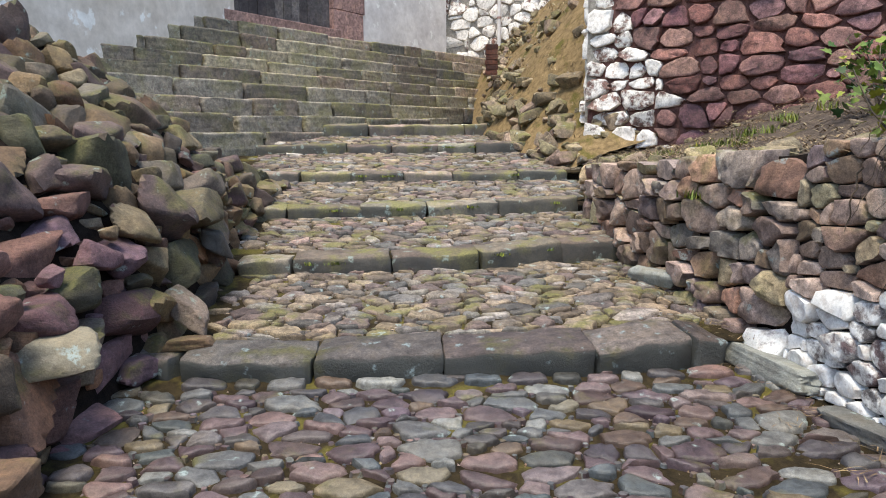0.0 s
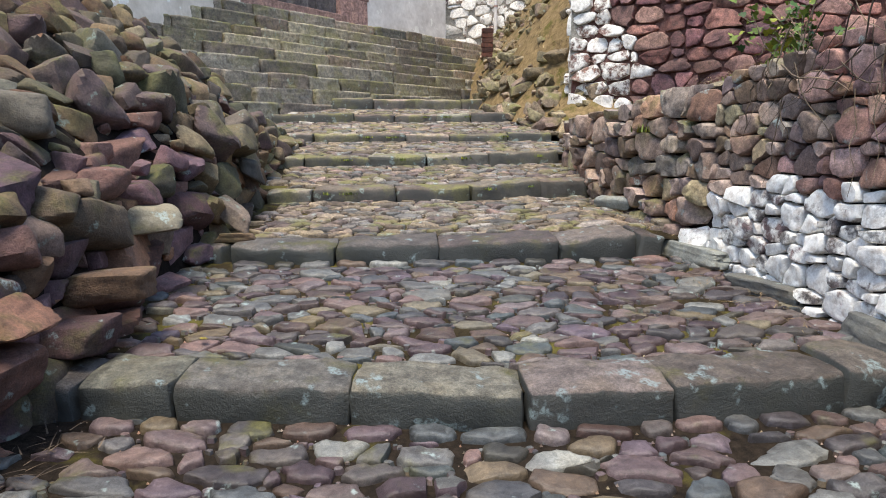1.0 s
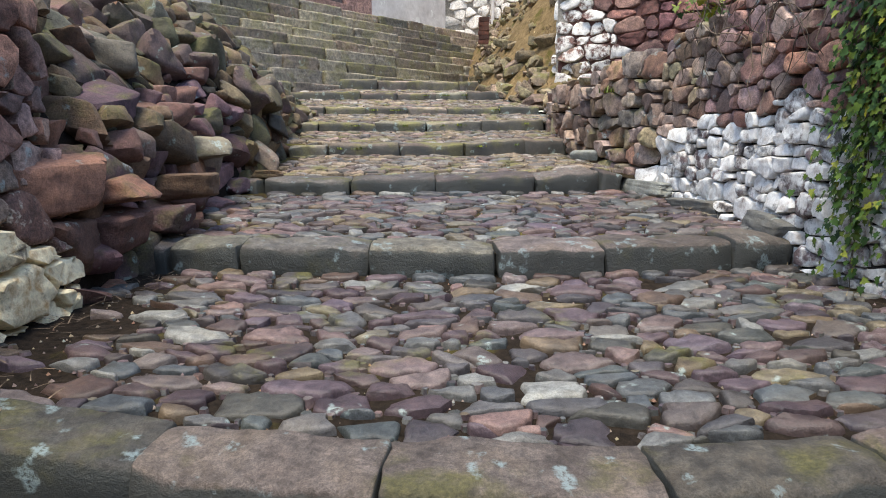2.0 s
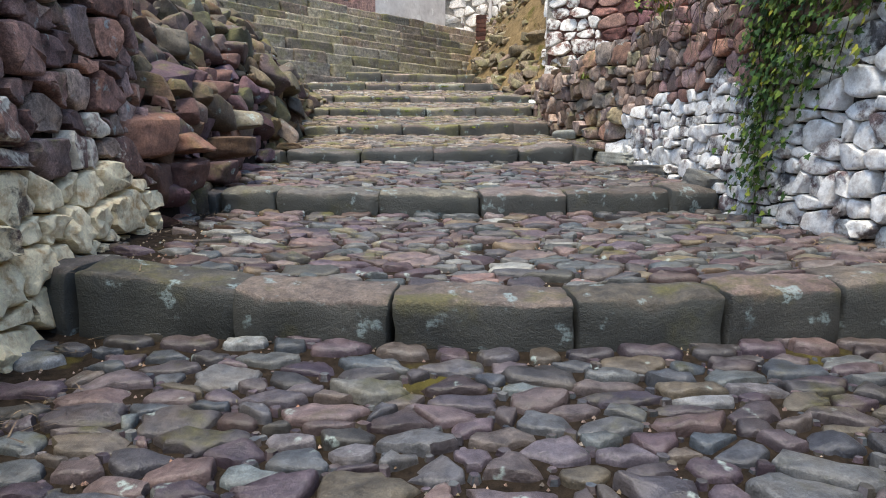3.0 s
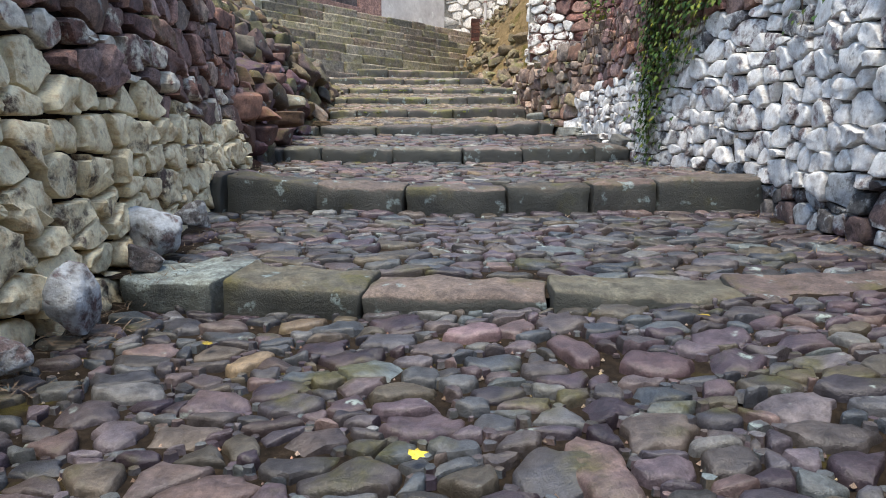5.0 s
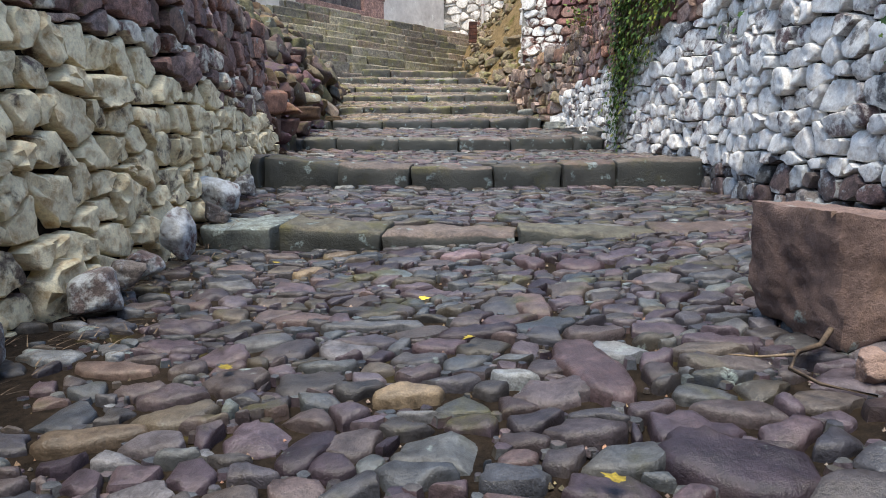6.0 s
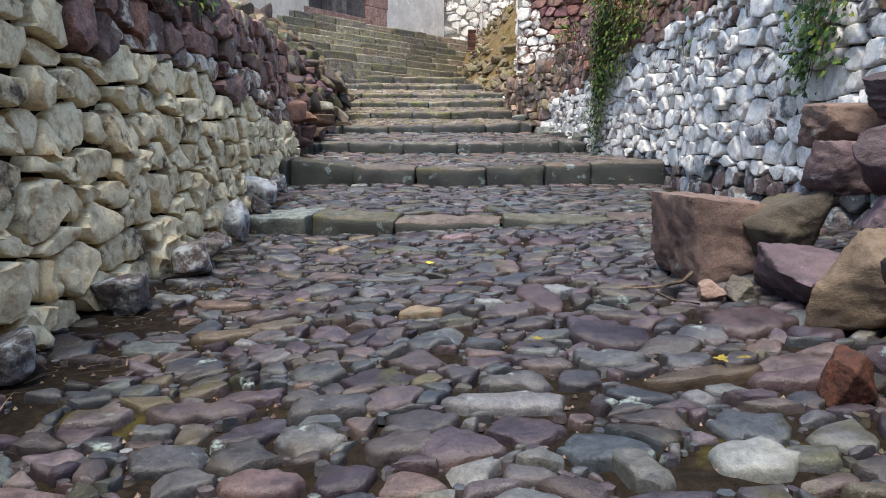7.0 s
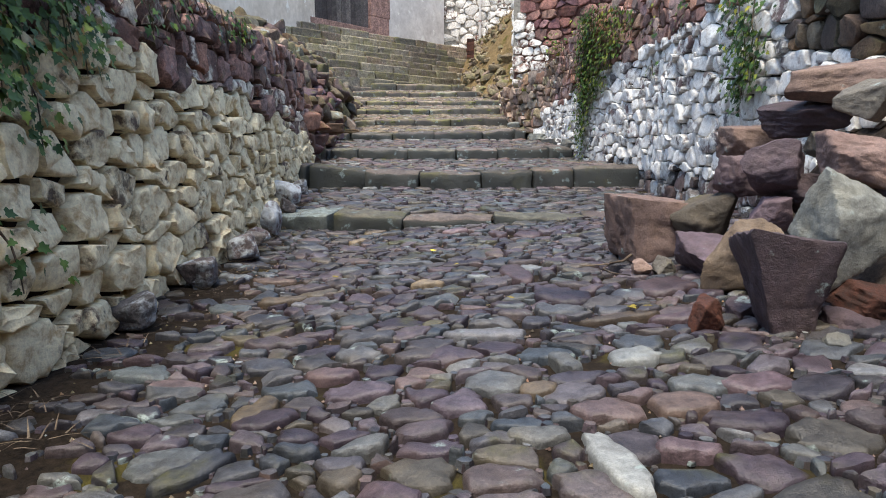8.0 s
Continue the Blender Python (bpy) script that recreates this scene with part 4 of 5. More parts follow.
def build_heap():
    verts, faces = [], []
    nx, ny = 26, 44
    for j in range(ny + 1):
        for i in range(nx + 1):
            y = 0.6 + 7.4 * j / ny
            x = poly_at(LEFT, y) + 0.1 - 3.4 * (i / nx) ** 1.4
            verts.append((x, y, heap_z(x, y) - 0.1 + 0.05 * n3(x, y, 0, 4)))
    for j in range(ny):
        for i in range(nx):
            a = j * (nx + 1) + i
            faces.append((a + 1, a, a + nx + 1, a + nx + 2))
    heap = new("collapsed_wall", mesh_of("collapsed_wall", verts, faces, EARTH_JOINT_SHADE))
    tagged(heap, "collapsed dry stone wall, a heap of angular mossy rubble", "rubble", kind="structure")
    r = random.Random(41)
    pools = []
    for mat in (HEAP_RED, PILE):
        pool = []
        for _ in range(20):
            bm = boulder_shape(r, r.uniform(0.9, 1.4), r.uniform(0.7, 1.0), r.uniform(0.5, 0.85), cuts=r.choice((4, 5, 6, 7)), skew=0.28, edge=r.uniform(13, 24), n=8, lumps=0.04, reach=(0.6, 0.9))
            me = bpy.data.meshes.new("stone")
            bm.to_mesh(me)
            bm.free()
            me.materials.append(mat)
            me.shade_smooth()
            me.set_sharp_from_angle(angle=radians(42))
            pool.append(me)
        pools.append(pool)
    # blocks that stand out: place, size, turn, material
    for x, y, z, w, d, hh, turn, lean, mat in ((-1.78, 2.7, 0.24, 0.58, 0.4, 0.2, 12, -0.05, BOULDER_PALE), (-1.56, 3.82, 0.14, 0.36, 0.18, 0.17, -8, 0.55, PILE), (-1.5, 3.62, -0.02, 0.3, 0.2, 0.1, 5, 0.0, PILE), (-2.15, 2.25, 0.86, 0.44, 0.3, 0.24, 15, 0.15, BOULDER_GREY), (-1.66, 1.22, 0.06, 0.46, 0.34, 0.17, 5, 0.0, HEAP_RED), (-1.68, 1.2, -0.14, 0.44, 0.36, 0.24, -4, 0.0, HEAP_RED), (-1.55, 1.95, 0.02, 0.4, 0.28, 0.2, 10, 0.0, HEAP_RED), (-1.62, 4.55, 0.42, 0.26, 0.24, 0.24, 30, 0.1, BOULDER_GREY), (-1.62, 1.7, -0.16, 0.36, 0.3, 0.2, 0, 0.0, HEAP_RED)):
        bm = boulder_shape(r, w, d, hh, cuts=5, skew=0.18, edge=11, n=12, lumps=0.05)
        bm.transform(Matrix.Translation((x, y, z)) @ Euler((r.uniform(-0.08, 0.08), lean, radians(turn))).to_matrix().to_4x4())
        part("stone", bm, mat, heap, crease=40)
    spots = []
    tries = 0
    while len(spots) < 900 and tries < 22000:
        tries += 1
        y = r.uniform(0.75, 7.6)
        x = poly_at(LEFT, min(y, 5.4)) + 0.05 - 2.3 * r.random() ** 1.5
        size = r.choice((0.42, 0.36, 0.31) if tries < 800 else ((0.28, 0.24, 0.3) if tries < 5000 else (0.13, 0.17, 0.2))) * (0.72 if y > 5 else 1)
        z = heap_z(x, y)
        if tries % 3 == 0:
            # stones of the standing foot of the wall
            x = poly_at(LEFT, min(y, 5.4)) + r.uniform(-0.05, 0.02)
            z = ground_z(-1.4, y) + r.uniform(0.05, 0.8) * poly_at([(4.8, 1.0), (5.6, 0.75), (6.5, 0.3), (8, 0.0)], y)
        p = Vector((x, y, z))
        if all((p - o).length > 0.335 * (size + s) for o, s in spots):
            spots.append((p, size))
    for n, (p, size) in enumerate(spots):
        low = p.z < heap_z(poly_at(LEFT, min(p.y, 5.4)) - 0.22, p.y) and p.y < 3.6
        ob = new("stone", r.choice(pools[0 if low and r.random() < 0.75 else 1]))
        ob.parent = heap
        calm = 0.12 if low else 0.3
        ob.matrix_world = Matrix.LocRotScale(p + Vector((-0.05, 0, -0.05)), Euler((r.gauss(0, calm), r.gauss(0.06 if low else 0.3, calm), r.gauss(1.57, 0.5))), Vector((size, size, size)) * r.uniform(0.95, 1.15))


build_heap()


# ---- banks ----
def sheet(name, label, category, mat, fz, xa, xb, y0, y1, nx, ny):
    verts, faces = [], []
    for j in range(ny + 1):
        y = y0 + (y1 - y0) * j / ny
        for i in range(nx + 1):
            x = xa(y) + (xb(y) - xa(y)) * i / nx
            verts.append((x, y, fz(x, y)))
    for j in range(ny):
        for i in range(nx):
            a = j * (nx + 1) + i
            faces.append((a, a + 1, a + nx + 2, a + nx + 1))
    ob = new(name, mesh_of(name, verts, faces, mat))
    tagged(ob, label, category, kind="structure")
    return ob


def bank_z(x, y):
    d = x - poly_at(RIGHT, y)
    rough = 0.05 * n3(x, y, 0, 2.5) + 0.02 * n3(x, y, 0, 8)
    if y < 2.8:
        return right_top(y) - 0.1 + 0.42 * min(d, 0.9) + rough
    edge = poly_at([(2.8, 1.08), (4.2, 0.98), (5.2, 0.9), (6.5, 0.82), (8.2, 0.8), (9, 0.88)], y)
    return edge + poly_at([(-1, -0.1), (0, 0.0), (1.2, 0.22), (1.9, 0.55), (3, 0.85), (5, 1.2)], d) + rough


sheet("bank_east", "earth bank with dry litter behind the low wall", "bank", BANK, bank_z, lambda y: poly_at(RIGHT, y) + 0.1, lambda y: poly_at(RIGHT, y) + 4.5, -4.7, 8.95, 40, 110)


def low_bank_z(x, y):
    d = x - 1.95
    return ground_z(1.6, y) - 0.05 + (max(d, 0) * 1.15) + 0.08 * n3(x, y, 0, 2)


sheet("bank_south_east", "dark earth bank where the wall has fallen", "bank", BANK, low_bank_z, lambda y: 1.6, lambda y: 5.5, -9.5, -4.45, 30, 40)


def west_bank_z(x, y):
    return left_top(min(y, 0.8)) - 0.08 + 0.3 * min(poly_at(LEFT, y) - x, 1.2) + 0.05 * n3(x, y, 0, 3)


sheet("bank_west", "earth bank over the limewashed wall", "bank", SOIL, west_bank_z, lambda y: poly_at(LEFT, y) - 5, lambda y: poly_at(LEFT, y) - 0.15, -9.5, 1.2, 24, 60)


def mound_foot(y):
    return poly_at([(8.3, 1.45), (9.2, 1.3), (10, 1.05), (11, 0.78), (13, 0.92), (18, 1.25)], y)


def mound_z(x, y):
    d = x - mound_foot(y)
    base = poly_at([(8.3, 0.7), (9.5, 1.0), (11, 1.3), (13, 1.85), (16, 2.9), (18, 3.3)], y)
    grow = poly_at([(8.3, 0.35), (9.2, 0.9), (10.5, 1.35), (12, 1.45), (18, 0.8)], y)
    return base + (d * grow if d > 0 else d * 1.5) + 0.08 * n3(x, y, 3, 2.2) + 0.03 * n3(x, y, 3, 7)


sheet("earth_slope", "ochre earth and rubble slope against the house", "slope", CLAY, mound_z, lambda y: mound_foot(y) - 0.4, lambda y: mound_foot(y) + 3.5, 8.3, 18.4, 44, 80)


# ---- house with the wooden door ----
def plaster_material(name, colour, patches):
    m, nt, bsdf = material(name)
    pos = nt.nodes.new("ShaderNodeNewGeometry").outputs["Position"]
    a, b, c = tex_noise(nt, pos, 0.9, 5.0), tex_noise(nt, pos, 6.0, 6.0, 0.65), tex_noise(nt, pos, 45.0, 4.0)
    base = mix(nt, band(nt, a, 0.42, 0.62), colour, patches)
    base = mix(nt, band(nt, tex_noise(nt, pos, 2.1, 7.0, 0.6), 0.6, 0.625), base, (0.8, 0.78, 0.74))
    base = mix(nt, 1.0, base, ramp(nt, b, [(0.3, (0.82, 0.8, 0.78)), (0.7, (1.12, 1.12, 1.12))]), "MULTIPLY")
    nt.links.new(base, bsdf.inputs["Base Color"])
    bsdf.inputs["Roughness"].default_value = 0.92
    bp = nt.nodes.new("ShaderNodeBump")
    bp.inputs["Strength"].default_value, bp.inputs["Distance"].default_value = 0.5, 0.01
    nt.links.new(mix(nt, 0.4, b, c), bp.inputs["Height"])
    nt.links.new(bp.outputs[0], bsdf.inputs["Normal"])
    return m


PLASTER = plaster_material("grey_plaster", (0.7, 0.66, 0.63), (0.56, 0.52, 0.5))
PLASTER_WEST = plaster_material("cream_plaster", (0.68, 0.61, 0.54), (0.57, 0.5, 0.43))
PINK = stone_material("pink_sandstone", [(0.42, 0.25, 0.22), (0.46, 0.3, 0.26)], dirt=0.1, bump=0.3)
BOARD = stone_material("weathered_board", [(0.085, 0.075, 0.075), (0.11, 0.1, 0.1), (0.07, 0.06, 0.065)], dirt=0.2, bump=0.3)

FD = Vector((0.55, 0.835, 0)).normalized()
FO = Vector((-3.89, 12.39, 0))


def slab(name, origin, along, s0, s1, z0, z1, front, back_, mat, parent=None, bevel=0.0):
    """A box along a wall line, between two distances in front of it."""
    nrm = Vector((along.y, -along.x, 0))
    bm = bmesh.new()
    corners = []
    for z in (z0, z1):
        for s, w in ((s0, front), (s1, front), (s1, back_), (s0, back_)):
            p = origin + along * s + nrm * w
            corners.append(bm.verts.new((p.x, p.y, z)))
    for f in ((3, 2, 1, 0), (4, 5, 6, 7), (0, 1, 5, 4), (1, 2, 6, 5), (2, 3, 7, 6), (3, 0, 4, 7)):
        bm.faces.new([corners[i] for i in f])
    bmesh.ops.recalc_face_normals(bm, faces=bm.faces[:])
    if bevel:
        bmesh.ops.bevel(bm, geom=bm.edges[:], offset=bevel, segments=2, affect="EDGES", profile=0.6)
    return part(name, bm, mat, parent, smooth=False)


LW = (FO - Vector((-4.85, 8.3, 0))).length
WD = (FO - Vector((-4.85, 8.3, 0))).normalized()
door_house = empty("plastered_house")
tagged(door_house, "grey plastered house with a pink stone doorway above the stairs", "house", kind="structure")
slab("wall", FO, FD, 3.62, 7.1, 2.6, 7.0, 0.0, -0.4, PLASTER, door_house)
slab("wall", FO, FD, -0.35, 2.64, 5.75, 7.0, 0.0, -0.4, PLASTER, door_house)
slab("wall", FO, FD, -0.35, -0.06, 2.6, 5.75, 0.0, -0.4, PLASTER, door_house)
slab("wall", FO, FD, 2.64, 3.62, 5.75, 7.0, 0.0, -0.4, PLASTER, door_house)
for z0, z1 in ((2.6, 3.9), (3.91, 4.5), (4.51, 5.1), (5.11, 5.75)):
    slab("jamb_block", FO, FD, 2.62, 3.6 + 0.06 * (int(z0 * 10) % 2), z0, z1, 0.03, -0.4, PINK, door_house, 0.012)
slab("threshold", FO, FD, -0.5, 2.75, 3.12, 3.46, 0.12, -0.4, PINK, door_house, 0.02)
slab("plaster_return", Vector((-4.85, 8.3, 0)), WD, -6.0, LW, 0.8, 7.0, 0.0, -0.4, PLASTER_WEST, door_house)
door = empty("door_1")
door.parent = door_house
for i in range(12):
    w = 2.66 / 12
    slab("board", FO, FD, -0.04 + i * w, -0.04 + (i + 1) * w - 0.008, 3.47, 5.74, -0.08 - 0.006 * (i % 3), -0.14, BOARD, door)
slab("floor_slab", FO, FD, -2, 8, 2.6, 3.1, 0.3, -3.0, STAIR, door_house)

# rough white wall behind the slope
WO, WD2 = Vector((0.0, 18.5, 0)), Vector((0.93, -0.36, 0)).normalized()


def far_face(u, v, w):
    n = Vector((WD2.y, -WD2.x, 0))
    p = WO + WD2 * u + n * w
    return (p.x, p.y, v)


stone_wall("wall_north", "rough whitewashed rubble wall beyond the slope", far_face, 0.0, 7.0, lambda u: 2.6, lambda u: 7.0, 0.26, 0.34, lambda s: WHITER, MORTAR, random.Random(26), False, thick=0.4, high=(0.02, 0.06), limit=80, order=lambda s: s[2][0] + s[2][1] * 0.5)


# ---- at the head of the stairs ----
def cylinder(name, at, radius, z0, z1, mat, parent=None, sides=12):
    verts, faces = [], []
    for z in (z0, z1):
        for i in range(sides):
            a = 2 * math.pi * i / sides
            verts.append((at[0] + radius * math.cos(a), at[1] + radius * math.sin(a), z))
    for i in range(sides):
        j = (i + 1) % sides
        faces.append((i, j, sides + j, sides + i))
    faces += [tuple(range(sides))[::-1], tuple(range(sides, 2 * sides))]
    return part(name, (verts, faces), mat, parent, crease=40)


pipe = empty("drain_pipe", (0, 0, 0))
tagged(pipe, "white painted drain pipe on the rough wall", "pipe")
cylinder("pipe", (1.42, 17.75), 0.05, 3.0, 6.9, PLASTER, pipe)
for z in (4.2, 5.6):
    cylinder("pipe_clip", (1.42, 17.75), 0.06, z, z + 0.05, PINK, pipe)
pier = empty("brick_pier")
tagged(pier, "small red brick pier at the end of the top step", "pier")
for i in range(6):
    bm = rock_shape(RND, 0.24, 0.14, 0.095, facets=0, rounding=0.1, lumps=0.03, cuts=2)
    bm.transform(Matrix.Translation((0.93 + 0.01 * (i % 2), 13.4, 2.42 + 0.1 * i)) @ Matrix.Rotation(0.1 * (i % 3), 4, "Z"))
    part("brick", bm, BRICK_RED, pier, crease=40)


# ---- fallen boulders ----
BOULDERS = [
    # x, y, z, width, height, depth, turn, material, label
    (1.53, -4.40, -0.60, 0.50, 0.40, 0.42, 10, BOULDER_RED, "large squared red-brown boulder lying on the cobbles"),
    (1.80, -4.50, -0.51, 0.30, 0.40, 0.36, -20, BOULDER_GREY, "grey-brown angular boulder leaning on a larger one"),
    (1.74, -4.86, -0.70, 0.46, 0.26, 0.36, 10, BOULDER_PURPLE, "flat slate-grey boulder at the foot of the heap"),
    (1.74, -5.26, -0.62, 0.34, 0.40, 0.34, 25, BOULDER_OCHRE, "ochre-stained boulder in the heap"),
    (1.64, -5.82, -0.62, 0.34, 0.48, 0.30, -15, BOULDER_PURPLE, "dark purple upright boulder leaning on the heap"),
    (1.98, -5.58, -0.44, 0.42, 0.46, 0.30, 12, BOULDER_SLATE, "pale grey boulder with an ochre stain"),
    (2.25, -5.20, -0.18, 0.40, 0.28, 0.36, -8, BOULDER_RED, "mauve squared boulder high in the heap"),
    (1.93, -4.58, -0.27, 0.26, 0.27, 0.26, 30, BOULDER_PURPLE, "purple boulder wedged in the heap"),
    (2.00, -4.88, -0.24, 0.30, 0.29, 0.30, -25, BOULDER_PURPLE, "purple angular boulder in the heap"),
    (2.14, -4.36, -0.10, 0.42, 0.23, 0.34, 5, BOULDER_RED, "brown wedge-shaped boulder against the wall"),
    (2.26, -4.64, 0.03, 0.48, 0.22, 0.36, -14, BOULDER_PURPLE, "long mauve slab on top of the heap"),
    (2.38, -4.82, 0.20, 0.62, 0.26, 0.36, -20, BOULDER_RED, "long brown slab at the top of the heap"),
    (2.30, -4.78, -0.10, 0.22, 0.17, 0.22, 15, BOULDER_GREY, "pale boulder under the slabs"),
    (1.98, -4.92, -0.45, 0.22, 0.20, 0.24, 0, BOULDER_PURPLE, "dark boulder in the gaps of the heap"),
    (2.16, -4.92, -0.35, 0.28, 0.22, 0.28, 40, BOULDER_PURPLE, "dark boulder in the gaps of the heap"),
    (2.00, -5.72, -0.69, 0.32, 0.15, 0.28, 5, BRICK_RED, "dark red flat boulder at the foot of the heap"),
    (-1.98, 0.66, 1.0, 0.5, 0.38, 0.42, 20, BOULDER_MOSS, "yellow-green mossy boulder lying on the wall top"),
    (1.34, -5.74, -0.75, 0.14, 0.16, 0.13, 20, BRICK_RED, "small brick-red stone lying on the cobbles"),
    (1.36, -4.82, -0.76, 0.11, 0.11, 0.10, 0, BOULDER_RED, "small brown stone under the large boulder"),
    (1.48, -4.82, -0.75, 0.14, 0.12, 0.12, 30, BOULDER_GREY, "small grey stone under the large boulder"),
    (2.30, -5.14, 0.11, 0.28, 0.20, 0.26, 10, BOULDER_GREY, "pale stone on top of the heap"),
    (2.34, -5.24, -0.48, 0.34, 0.46, 0.32, -10, BOULDER_PURPLE, "dark boulder behind the heap"),
    (1.56, -5.60, -0.78, 0.15, 0.14, 0.13, 50, BOULDER_PURPLE, "small dark stone at the foot of the heap"),
    (1.93, -5.86, -0.80, 0.34, 0.18, 0.28, -12, BOULDER_PURPLE, "dark purple flat boulder at the foot of the heap"),
    (1.70, -6.02, -0.78, 0.11, 0.09, 0.10, 40, BOULDER_SLATE, "small pale bluish stone under the leaning boulder"),
    (2.20, -5.95, -0.50, 0.42, 0.40, 0.36, 15, BOULDER_RED, "red-brown boulder at the edge of the heap"),
    (2.00, -6.35, -0.66, 0.40, 0.34, 0.34, -25, BOULDER_GREY, "grey boulder at the edge of the heap"),
]
rnd = random.Random(58)
for x, y, z, w, h, d, turn, mat, label in BOULDERS:
    first = w > 0.43 and y > -4.5
    slab_like = "upright" in label
    bm = boulder_shape(rnd, w, d, h, cuts=3 if first or slab_like else rnd.choice((6, 7, 8)), skew=0.1 if first else 0.24, edge=36, n=24, lumps=0.05, reach=(0.72, 0.95) if first or slab_like else (0.55, 0.86))
    sway = 0.05 if first else 0.24
    if slab_like:
        # a slab that stands on its narrow end
        for v in bm.verts:
            v.co.x *= 1 + 0.7 * v.co.z / h
        sway = 0.12
    bm.transform(Matrix.Translation((x, y, z)) @ Euler((rnd.uniform(-sway, sway), rnd.uniform(-sway, sway), radians(turn) + rnd.uniform(-sway, sway))).to_matrix().to_4x4())
    ob = part("boulder", bm, mat, None, crease=38)
    tagged(ob, label, "boulder", group="fallen boulders")

# ---- stones at the wall feet ----
FOOT = [(-1.2, -2.86, -0.74, 0.14, 0.26, 0.16), (-1.18, -3.3, -0.83, 0.15, 0.14, 0.15), (-1.15, -3.55, -0.83, 0.14, 0.15, 0.16), (-1.13, -3.85, -0.83, 0.2, 0.17, 0.2), (-1.18, -4.5, -0.86, 0.2, 0.16, 0.2), (-1.28, -1.9, -0.62, 0.22, 0.24, 0.26), (-1.32, -1.4, -0.6, 0.16, 0.16, 0.2), (-1.2, -5.3, -0.87, 0.22, 0.16, 0.22), (-1.22, -2.2, -0.7, 0.16, 0.12, 0.16)]
for x, y, z, w, h, d in FOOT:
    bm = boulder_shape(rnd, w * 1.1, d * 1.1, h * 1.1, cuts=6, skew=0.3, edge=10, n=12, lumps=0.06)
    bm.transform(Matrix.Translation((x, y, z)) @ Euler((rnd.uniform(-0.2, 0.2), rnd.uniform(-0.2, 0.2), rnd.uniform(-0.6, 0.6))).to_matrix().to_4x4())
    tagged(part("foot_stone", bm, SPATTER, None, crease=35), "limewash-spattered stone at the foot of the wall", "stone", group="stones along the wall foot")
SLABS = [(1.86, 3.58, -0.11, 0.85, 0.2, 0.14, 103), (2.1, 2.78, -0.2, 0.6, 0.34, 0.14, 108), (1.6, 4.75, 0.12, 0.5, 0.14, 0.12, 120), (2.25, 1.9, -0.22, 0.5, 0.4, 0.16, 100)]
for x, y, z, w, d, h, turn in SLABS:
    bm = boulder_shape(rnd, w, d, h, cuts=4, skew=0.12, edge=14, n=12, lumps=0.05)
    bm.transform(Matrix.Translation((x, y, z)) @ Euler((rnd.uniform(-0.08, 0.08), rnd.uniform(-0.06, 0.06), radians(turn))).to_matrix().to_4x4())
    tagged(part("flat_slab", bm, BOULDER_SLATE, None, crease=35), "pale grey flat slab bedded beside the cobbles", "slab", group="flat slabs")

# ---- stones on the earth slope ----
slope_stones = empty("slope_rubble")
tagged(slope_stones, "ochre and mossy rubble lying on the earth slope", "rubble", kind="structure")
pool = []
for _ in range(14):
    bm = boulder_shape(rnd, rnd.uniform(0.9, 1.3), rnd.uniform(0.7, 1.0), rnd.uniform(0.45, 0.75), cuts=4, skew=0.2, edge=14, n=5, lumps=0.04)
    me = bpy.data.meshes.new("stone")
    bm.to_mesh(me)
    bm.free()
    me.materials.append(SLOPE_STONE)
    me.shade_smooth()
    me.set_sharp_from_angle(angle=radians(34))
    pool.append(me)
n = 0
while n < 260:
    y = rnd.uniform(8.4, 17.5)
    x = mound_foot(y) + rnd.uniform(-0.15, 1.6) * rnd.random() ** 0.6
    near = max(0.0, 1 - (x - mound_foot(y)) / 1.1)
    if rnd.random() > 0.35 + 0.65 * near:
        continue
    size = rnd.choice((0.1, 0.14, 0.2, 0.28, 0.36)) * (1.0 if y < 12 else 0.75)
    ob = new("stone", rnd.choice(pool))
    ob.parent = slope_stones
    ob.matrix_world = Matrix.LocRotScale((x, y, mound_z(x, y) + size * 0.12), Euler((rnd.gauss(0, 0.3), rnd.gauss(-0.3, 0.3), rnd.uniform(0, 6.3))), Vector((size, size, size)))
    n += 1


bank_stones = empty("bank_rubble")
tagged(bank_stones, "loose stones lying on the earth bank", "rubble", kind="structure")
for _ in range(90):
    y = rnd.uniform(3.2, 8.6)
    x = poly_at(RIGHT, y) + 0.12 + 1.9 * rnd.random() ** 2.2
    size = rnd.choice((0.05, 0.07, 0.1, 0.16, 0.22)) * (1.0 if x < poly_at(RIGHT, y) + 0.5 else 0.5)
    ob = new("stone", rnd.choice(pool))
    ob.parent = bank_stones
    ob.matrix_world = Matrix.LocRotScale((x, y, bank_z(x, y) + size * 0.1), Euler((rnd.gauss(0, 0.25), rnd.gauss(0, 0.25), rnd.uniform(0, 6.3))), Vector((size, size, size)))


wall_rubble = empty("wall_top_rubble")
tagged(wall_rubble, "loose grey and ochre stones lying behind the wall top", "rubble", kind="structure")
for _ in range(170):
    y = rnd.uniform(-3.2, 1.2)
    x = poly_at(LEFT, y) - 0.16 - 1.0 * rnd.random() ** 1.3
    size = rnd.choice((0.08, 0.12, 0.16, 0.22, 0.28)) * (1.0 if y > -1.6 else 0.7)
    ob = new("stone", rnd.choice(pool))
    ob.parent = wall_rubble
    ob.matrix_world = Matrix.LocRotScale((x, y, west_bank_z(x, y) + size * 0.2), Euler((rnd.gauss(0, 0.3), rnd.gauss(0, 0.3), rnd.uniform(0, 6.3))), Vector((size, size, size)))


